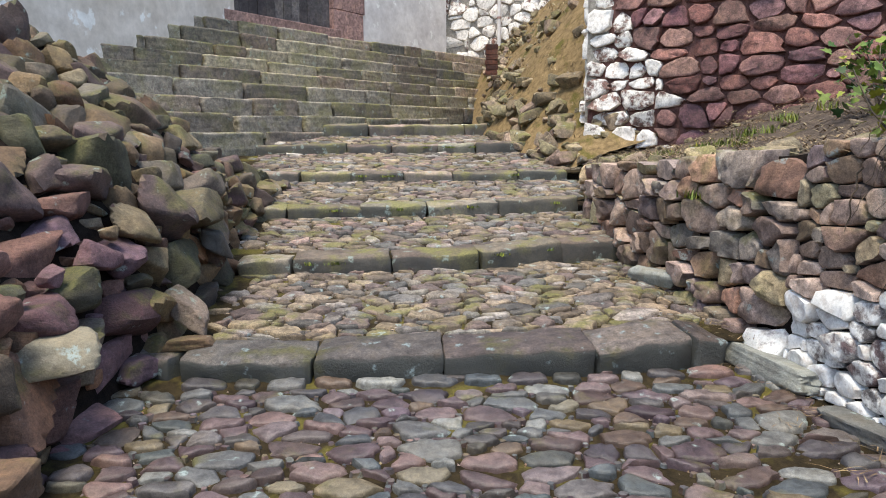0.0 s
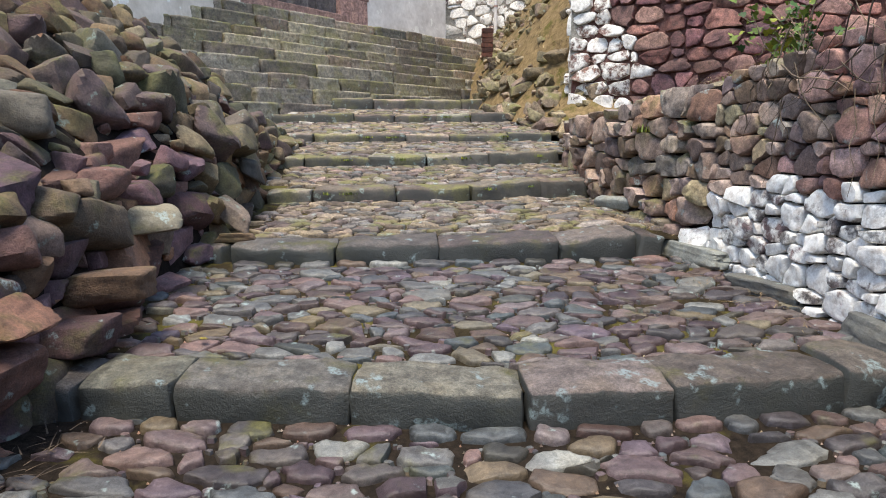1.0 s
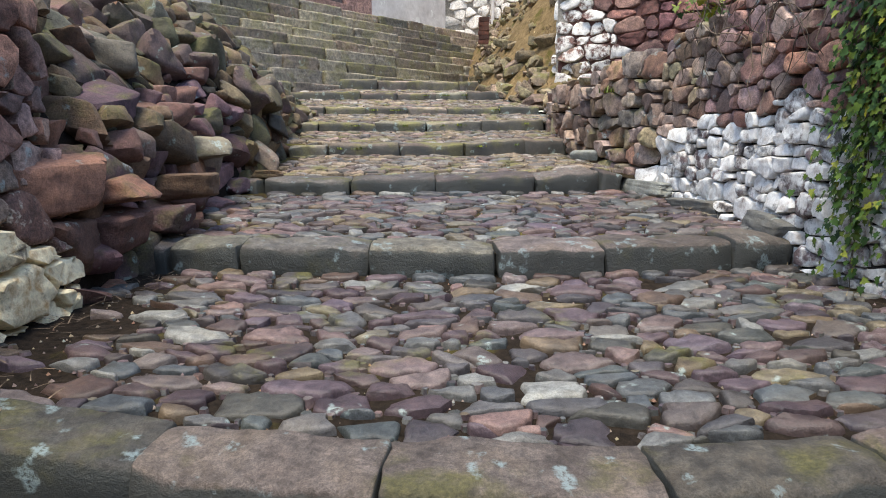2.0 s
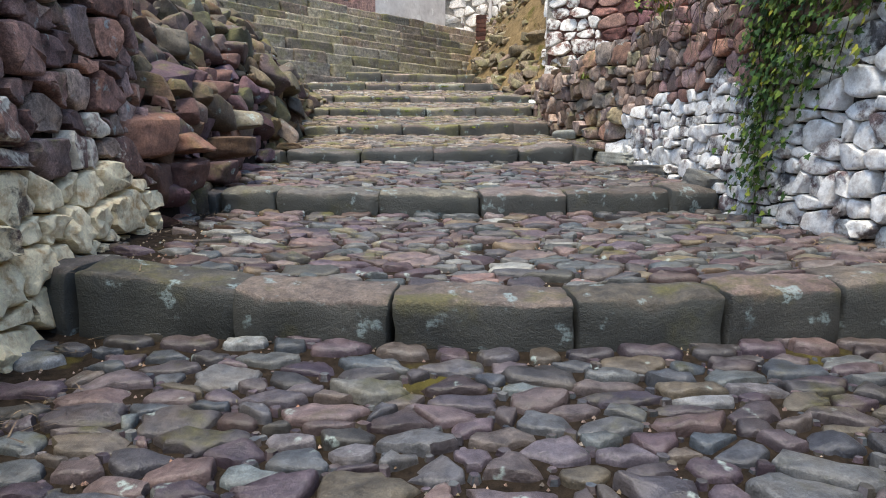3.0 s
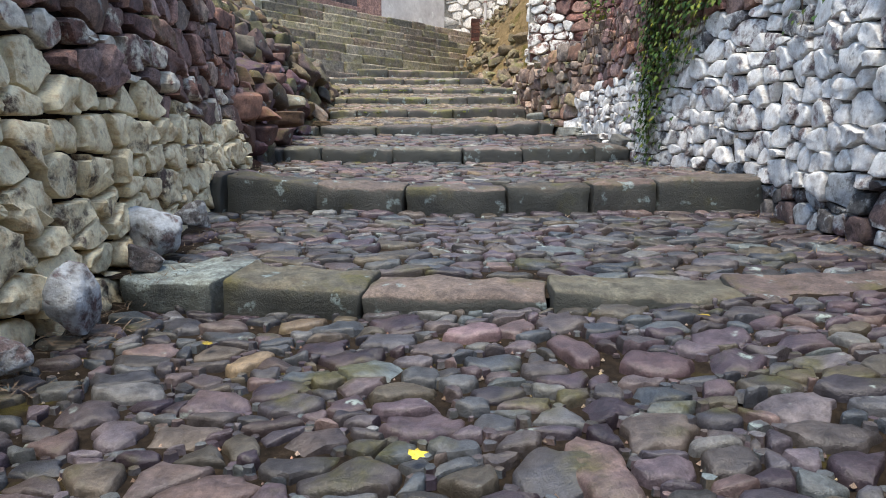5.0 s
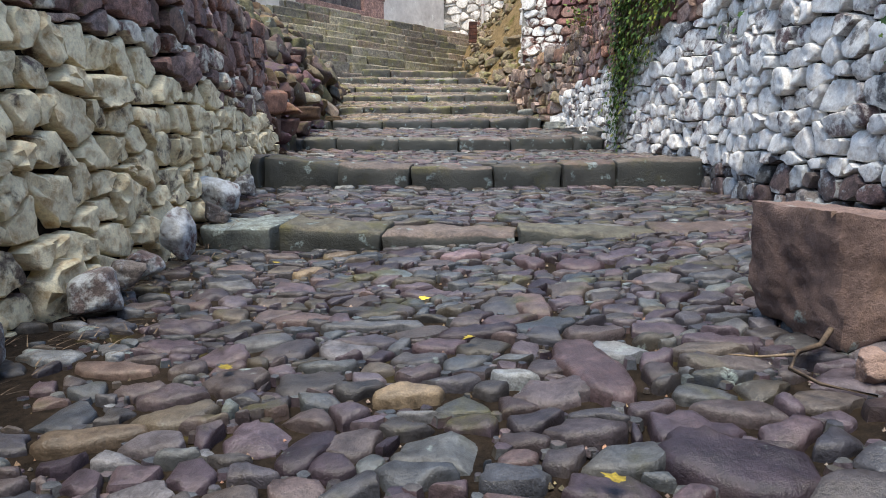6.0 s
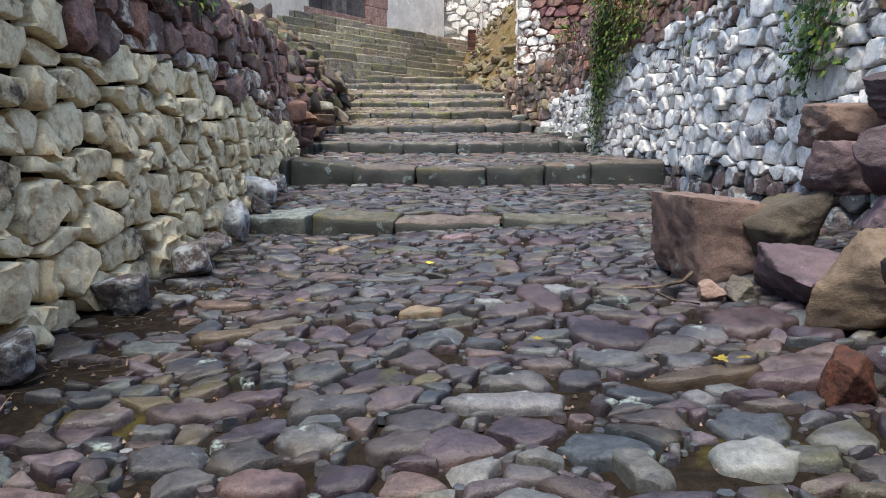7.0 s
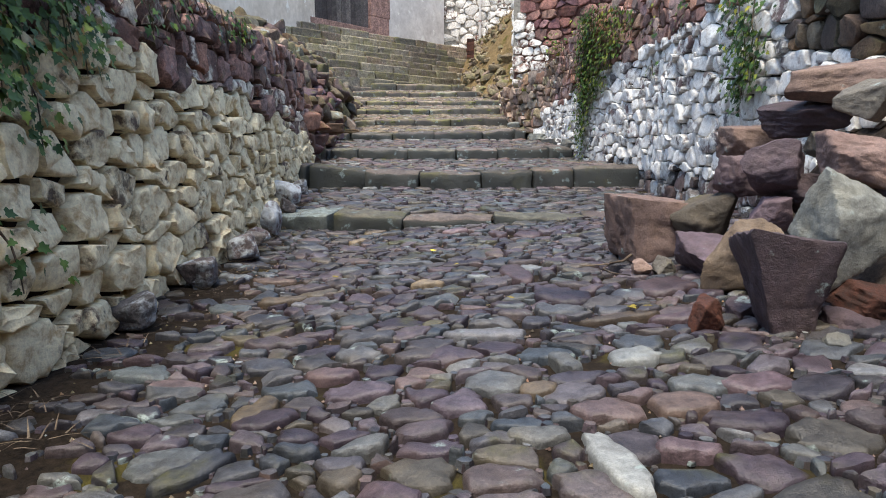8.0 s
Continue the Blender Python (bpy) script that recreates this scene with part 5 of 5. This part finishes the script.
# ---- plants ----
def leaf_material(name, low, high):
    m, nt, bsdf = material(name)
    geo = nt.nodes.new("ShaderNodeNewGeometry")
    info = nt.nodes.new("ShaderNodeObjectInfo")
    r = node(nt, "ShaderNodeMath", [(info.outputs["Random"], 0), (geo.outputs["Random Per Island"], 1)], op="ADD")
    r = node(nt, "ShaderNodeMath", [(r.outputs[0], 0)], op="FRACT").outputs[0]
    base = ramp(nt, r, [(0.0, low), (0.7, high), (1.0, (high[0] * 1.8, high[1] * 1.35, high[2] * 0.9))])
    vein = tex_noise(nt, geo.outputs["Position"], 60.0, 3.0)
    base = mix(nt, 1.0, base, ramp(nt, vein, [(0.3, (0.75, 0.75, 0.75)), (0.7, (1.2, 1.2, 1.2))]), "MULTIPLY")
    nt.links.new(base, bsdf.inputs["Base Color"])
    bsdf.inputs["Roughness"].default_value = 0.55
    bsdf.inputs["Specular IOR Level"].default_value = 0.25
    bsdf.inputs["Subsurface Weight"].default_value = 0.0
    return m


IVY = leaf_material("ivy_leaf", (0.018, 0.045, 0.01), (0.06, 0.115, 0.022))
IVY_YOUNG = leaf_material("young_ivy_leaf", (0.08, 0.13, 0.02), (0.19, 0.23, 0.04))
GRASS = leaf_material("grass_blade", (0.06, 0.09, 0.015), (0.16, 0.2, 0.04))
TWIG = stone_material("dry_twig", [(0.14, 0.1, 0.07), (0.2, 0.15, 0.1), (0.1, 0.07, 0.05)], dirt=0.1, bump=0.2)
LITTER = stone_material("dry_litter", [(0.3, 0.22, 0.12), (0.2, 0.13, 0.07), (0.4, 0.33, 0.2)], dirt=0.0, bump=0.1)
YELLOW = stone_material("yellow_leaf", [(0.4, 0.31, 0.04)], dirt=0.0, bump=0.1)


def leaf_mesh(name, mat):
    """A five-lobed ivy leaf, folded a little along its rib, one unit long."""
    rim = [(0, 0), (0.22, -0.1), (0.48, 0.08), (0.3, 0.3), (0.42, 0.55), (0.18, 0.58), (0, 1.0), (-0.18, 0.58), (-0.42, 0.55), (-0.3, 0.3), (-0.48, 0.08), (-0.22, -0.1)]
    verts = [(x, y - 0.1, 0.18 * abs(x) - 0.12 * y * y) for x, y in rim] + [(0, 0.25, 0.0)]
    faces = [(i, (i + 1) % 12, 12) for i in range(12)]
    return mesh_of(name, verts, faces, mat)


IVY_MESH, YOUNG_MESH = leaf_mesh("leaf", IVY), leaf_mesh("leaf", IVY_YOUNG)


def tube(name, points, radius, mat, parent, sides=5):
    """A tapering stem along points."""
    verts, faces = [], []
    for n, p in enumerate(points):
        rr = radius * (1 - 0.6 * n / max(len(points) - 1, 1))
        d = (Vector(points[min(n + 1, len(points) - 1)]) - Vector(points[max(n - 1, 0)])).normalized()
        a = d.orthogonal().normalized()
        b = d.cross(a)
        for i in range(sides):
            t = 2 * math.pi * i / sides
            verts.append(tuple(Vector(p) + a * math.cos(t) * rr + b * math.sin(t) * rr))
    for n in range(len(points) - 1):
        for i in range(sides):
            j = (i + 1) % sides
            faces.append((n * sides + i, n * sides + j, (n + 1) * sides + j, (n + 1) * sides + i))
    return part(name, (verts, faces), mat, parent)


def ivy(label, face, out, strands, rnd, size=0.05, density=26, young=0.25, limit=110, spread=0.12):
    """Ivy on a wall: strands are (u, v at the top, length, drift). Leaves hang from them, turned to the light."""
    plant = empty("ivy")
    tagged(plant, label, "ivy")
    made = 0
    joined = {}
    for u, v, length, drift in strands:
        pts = []
        steps = max(int(length / 0.06), 4)
        for i in range(steps + 1):
            f = i / steps
            uu = u + drift * f + 0.05 * n3(u * 3, f * 4, 1)
            vv = v - length * f
            pts.append(face(uu, vv, 0.1 + 0.03 * n3(uu, vv, 2, 6)))
        tube("stem", pts, 0.006, TWIG, plant)
        for i in range(int(density * length)):
            f = rnd.random()
            base = Vector(face(u + drift * f + rnd.gauss(0, spread), v - length * f, 0.11 + abs(rnd.gauss(0, 0.035))))
            mesh = YOUNG_MESH if rnd.random() < young else IVY_MESH
            s = size * rnd.uniform(0.6, 1.35)
            face_dir = Vector((out, rnd.uniform(-0.5, 0.5), rnd.uniform(0.1, 0.9))).normalized()
            rot = face_dir.to_track_quat("Z", "Y").to_matrix().to_4x4() @ Matrix.Rotation(math.pi + rnd.gauss(0, 0.7), 4, "Z")
            m = Matrix.Translation(base) @ rot @ Matrix.Diagonal((s, s, s, 1))
            made += 1
            if made % 4 == 0 and made < 4 * limit:
                ob = new("leaf", mesh)
                ob.parent = plant
                ob.matrix_world = m
            else:
                vs, fs = joined.setdefault(mesh.materials[0].name, (mesh, [], []))[1:]
                o = len(vs)
                vs += [tuple(m @ v.co) for v in mesh.vertices]
                fs += [tuple(i + o for i in p.vertices) for p in mesh.polygons]
    for mesh, vs, fs in joined.values():
        tagged(part("foliage", (vs, fs), mesh.materials[0], plant), kind="stuff")


rnd = random.Random(61)
ivy("dark green ivy hanging down the limewashed wall", right_face, -1, [(1.25, 1.6, 1.75, -0.12), (1.12, 1.6, 1.9, -0.02), (1.0, 1.65, 1.6, 0.1), (0.8, 1.65, 1.2, 0.1), (0.95, 1.6, 1.3, 0.1), (1.18, 1.55, 2.0, -0.1), (0.88, 1.6, 0.9, 0.05)], rnd, size=0.044, density=150)
ivy("yellow-green young ivy on the limewashed wall", right_face, -1, [(0.55, 1.6, 1.1, 0.2), (0.3, 1.55, 0.8, 0.1), (0.05, 1.5, 0.6, 0.2), (0.45, 1.3, 0.9, 0.15), (-0.15, 1.4, 0.4, 0.0), (0.2, 1.5, 0.6, 0.1), (0.65, 1.5, 1.2, 0.15)], rnd, size=0.046, density=150, young=0.5)
ivy("green ivy tuft growing from the limewashed wall", right_face, -1, [(-3.15, 0.85, 0.6, 0.0), (-3.3, 0.95, 0.75, 0.05), (-3.4, 0.7, 0.45, 0.1), (-3.05, 1.1, 0.5, 0.0), (-2.95, 1.2, 0.3, 0.0), (-3.2, 0.6, 0.5, 0.0)], rnd, size=0.044, density=160, young=0.15)
ivy("sparse ivy sprigs on the red wall top", right_face, -1, [(-2.0, 1.3, 0.4, 0.1), (-1.2, 1.3, 0.35, 0.1), (-0.9, 0.75, 0.2, 0.0)], rnd, density=45, young=0.3)
ivy("dense dark ivy hanging over the wall top", left_face, 1, [(-6.1 + 0.085 * i, 0.85, rnd.uniform(0.5, 0.95), rnd.uniform(-0.1, 0.1)) for i in range(10)], rnd, size=0.042, density=130, young=0.05)
ivy("trailing ivy hanging over the wall top", left_face, 1, [(-4.6, 0.82, 0.35, 0.1), (-4.2, 0.85, 0.25, 0.1), (-3.2, 0.88, 0.25, 0.1), (-2.9, 0.92, 0.22, 0.0), (-2.6, 0.92, 0.2, 0.0), (-2.75, 0.9, 0.3, 0.1), (-6.1, -0.3, 0.3, 0.1)], rnd, size=0.042, density=90, young=0.1)


def shrub(label, at, height, count, rnd, mat_mesh):
    plant = empty("shrub", (0, 0, 0))
    tagged(plant, label, "shrub")
    for _ in range(7):
        tip = Vector(at) + Vector((rnd.gauss(-0.1, 0.2), rnd.gauss(0, 0.25), height * rnd.uniform(0.4, 1.0)))
        mid = (Vector(at) + tip) / 2 + Vector((rnd.gauss(0, 0.05), rnd.gauss(0, 0.05), 0.05))
        tube("stem", [at, tuple(mid), tuple(tip)], 0.007, TWIG, plant)
        for _ in range(count // 7):
            f = rnd.uniform(0.3, 1.05)
            p = Vector(at).lerp(tip, f) + Vector((rnd.gauss(0, 0.06), rnd.gauss(0, 0.06), rnd.gauss(0, 0.05)))
            ob = new("leaf", rnd.choice(mat_mesh))
            ob.parent = plant
            s = 0.06 * rnd.uniform(0.6, 1.3)
            ob.matrix_world = Matrix.LocRotScale(p, Euler((rnd.uniform(-1, 1), rnd.uniform(-1, 1), rnd.uniform(0, 6.3))), Vector((s, s, s)))


shrub("yellow-green leafy shrub on the wall top", (2.25, 3.0, 1.0), 0.55, 150, rnd, [YOUNG_MESH, YOUNG_MESH, IVY_MESH])
shrub("green leafy shrub on the wall top", (2.45, 2.2, 1.25), 0.5, 120, rnd, [IVY_MESH, YOUNG_MESH])
shrub("green leafy shrub on the earth bank", (3.3, 5.0, 1.35), 0.6, 120, rnd, [IVY_MESH, YOUNG_MESH])


def tufts(name, label, spots, blades, length, mat, rnd, lean=0.35, width=0.006):
    """Grass or litter: one mesh of many thin blades."""
    verts, faces = [], []
    for x, y, z, spread in spots:
        for _ in range(blades):
            bx, by = x + rnd.gauss(0, spread), y + rnd.gauss(0, spread)
            a, l = rnd.uniform(0, 6.283), length * rnd.uniform(0.5, 1.2)
            dx, dy = math.cos(a), math.sin(a)
            o = len(verts)
            w = width * rnd.uniform(0.6, 1.3)
            h = math.sqrt(max(1 - lean * lean, 0.02)) * l
            verts += [(bx - dy * w, by + dx * w, z), (bx + dy * w, by - dx * w, z), (bx + dx * l * lean * 0.5 + dy * w * 0.6, by + dy * l * lean * 0.5 - dx * w * 0.6, z + h * 0.65), (bx + dx * l * lean * 0.5 - dy * w * 0.6, by + dy * l * lean * 0.5 + dx * w * 0.6, z + h * 0.65), (bx + dx * l * lean * 1.3, by + dy * l * lean * 1.3, z + h)]
            faces += [(o, o + 1, o + 2, o + 3), (o + 3, o + 2, o + 4)]
    ob = new(name, mesh_of(name, verts, faces, mat))
    tagged(ob, label, "grass", kind="stuff")


tufts("grass", "short green grass tufts on the earth bank", [(x, y, bank_z(x, y) - 0.01, 0.06) for x, y in ((2.3 + 0.1 * i + rnd.uniform(-0.1, 0.1), 6.6 - 0.06 * i + rnd.uniform(-0.2, 0.2)) for i in range(12))] + [(1.95, 7.3, bank_z(1.95, 7.3), 0.06), (2.05, 7.1, bank_z(2.05, 7.1), 0.06), (1.75, 4.4, 0.75, 0.05)], 60, 0.09, GRASS, rnd)
spots = [(x, y, bank_z(x, y) + 0.02, 0.12) for x, y in ((poly_at(RIGHT, y0) + rnd.uniform(0.2, 2.4), y0) for y0 in (rnd.uniform(3.3, 8.2) for _ in range(420)))]
tufts("dry_litter", "dry straw and bark litter on the earth bank", spots, 14, 0.1, LITTER, rnd, lean=0.97, width=0.005)
spots = [(x, y, mound_z(x, y) + 0.01, 0.12) for x, y in ((mound_foot(y0) + rnd.uniform(0.0, 1.8), y0) for y0 in (rnd.uniform(8.8, 16) for _ in range(160)))]
tufts("dry_grass", "dry ochre grass on the earth slope", spots, 14, 0.1, LITTER, rnd, lean=0.8, width=0.006)


spots = [(x, y, ground_z(x, y) + 0.012, 0.07) for x, y in ((poly_at(LEFT, y0) + 0.12 + 0.35 * rnd.random() ** 1.6, y0) for y0 in (rnd.uniform(-6.8, 1.3) for _ in range(70)))]
tufts("foot_litter", "twigs and dead leaves along the wall foot", spots, 9, 0.09, TWIG, rnd, lean=0.985, width=0.003)
spots = [(x, y, ground_z(x, y) + 0.012, 0.06) for x, y in ((poly_at(RIGHT, y0) - 0.14 - 0.3 * rnd.random() ** 1.6, y0) for y0 in (rnd.uniform(-4.4, 5.5) for _ in range(60)))]
tufts("foot_litter", "twigs and dead leaves along the wall foot", spots, 8, 0.08, LITTER, rnd, lean=0.985, width=0.003)


def vines(label, strands, rnd):
    plant = empty("dead_vine")
    tagged(plant, label, "vine")
    for pts in strands:
        tube("stem", pts, rnd.uniform(0.002, 0.006), TWIG, plant)


def draped(face, u, v, du, length, w0, rnd):
    return [face(u + du * f + 0.06 * n3(u, f * 3, 4), v - length * f + 0.05 * n3(f * 3, v, u), w0 + 0.05 * n3(u * 2, f * 3, 9)) for f in (i / 9 for i in range(10))]


vines("tangle of dry brown vines hanging over the wall top", [draped(left_face, rnd.uniform(-5.9, -3.6), 0.93, rnd.uniform(-0.7, 0.7), rnd.uniform(0.1, 0.45), 0.11, rnd) for _ in range(70)], rnd)
vines("dry brown vines and roots over the red stones", [draped(right_face, rnd.uniform(1.2, 3.0), rnd.uniform(0.9, 1.45), rnd.uniform(-0.6, 0.6), rnd.uniform(0.1, 0.6), 0.12, rnd) for _ in range(40)], rnd)

# root lying by the large boulder
root = empty("dry_root")
tagged(root, "bent dry root lying on the cobbles beside a boulder", "root")
tube("stem", [(1.36, -4.62, -0.72), (1.3, -4.68, -0.745), (1.22, -4.72, -0.75), (1.16, -4.8, -0.765), (1.18, -4.9, -0.765), (1.26, -4.98, -0.76)], 0.009, TWIG, root)
tube("side_stem", [(1.2, -4.74, -0.75), (1.12, -4.73, -0.76), (1.05, -4.7, -0.765)], 0.005, TWIG, root)

tufts("kerb_grass", "short moss and grass in the joints of the upper steps", [(x, kerb_y(k, x) + rnd.uniform(-0.03, 0.02), kerb_top(k, x) - 0.06, 0.03) for k in (4, 5, 6, 7) for x in (rnd.uniform(-1.2, 1.2) for _ in range(5))], 40, 0.03, GRASS, rnd)

# grit washed into the joints of the paving
verts, faces = [], []
for _ in range(5200):
    y = rnd.uniform(-7.4, 3.3)
    x = rnd.uniform(poly_at(LEFT, y) + 0.1, poly_at(RIGHT, y) - 0.1)
    k = tread_of(x, y)
    if k >= 0 and y < kerb_y(k, x) + KERBS[k][2]:
        continue
    a, size = rnd.uniform(0, 6.3), rnd.uniform(0.003, 0.009)
    z = tread_z(k, x, y) - 0.02
    o = len(verts)
    verts += [(x + size * math.cos(a + i * 1.571) * rnd.uniform(0.7, 1.3), y + size * math.sin(a + i * 1.571) * rnd.uniform(0.7, 1.3), z) for i in range(4)] + [(x, y, z + size * 1.3)]
    faces += [(o + i, o + (i + 1) % 4, o + 4) for i in range(4)]
tagged(new("grit", mesh_of("grit", verts, faces, LOW_RUBBLE, False)), "pale grit and gravel in the joints of the cobbles", "gravel", kind="stuff")

# fallen leaves
for x, y, turn in ((-0.62, -3.0, 20), (1.2, -3.05, 70), (-0.35, -4.55, 10), (0.38, -4.4, 130), (0.62, -5.25, 40), (1.12, -5.5, 200), (1.2, -5.52, 90), (-1.1, 1.9, 40), (0.2, -3.9, 300)):
    ob = new("fallen_leaf", leaf_mesh("fallen_leaf", YELLOW))
    ob.matrix_world = Matrix.LocRotScale((x, y, ground_z(x, y) + 0.035), Euler((0.1, 0.15, radians(turn))), Vector((0.045, 0.045, 0.045)))
    tagged(ob, "small yellow fallen leaf on the cobbles", "leaf", group="fallen leaves")

# ---- plain unseen walls, added behind to block sky light from the lower lane ----
for name, x0, x1, y0, y1, z1 in (("wall_south", -6.0, 6.4, -12.4, -12.0, 4.2), ("wall_south_west", -6.4, -6.0, -12.0, 0.5, 2.6), ("wall_south_east", 6.4, 6.8, -12.0, 0.5, 2.6)):
    bm = bmesh.new()
    bmesh.ops.create_cube(bm, size=1.0)
    bm.transform(Matrix.Translation(((x0 + x1) / 2, (y0 + y1) / 2, (z1 - 1.8) / 2)) @ Matrix.Diagonal((x1 - x0, y1 - y0, z1 + 1.8, 1)))
    ob = part(name, bm, REDWALL, None, smooth=False)
    tagged(ob, "plain unseen red stone wall added behind to shade the lane", "wall", kind="structure")
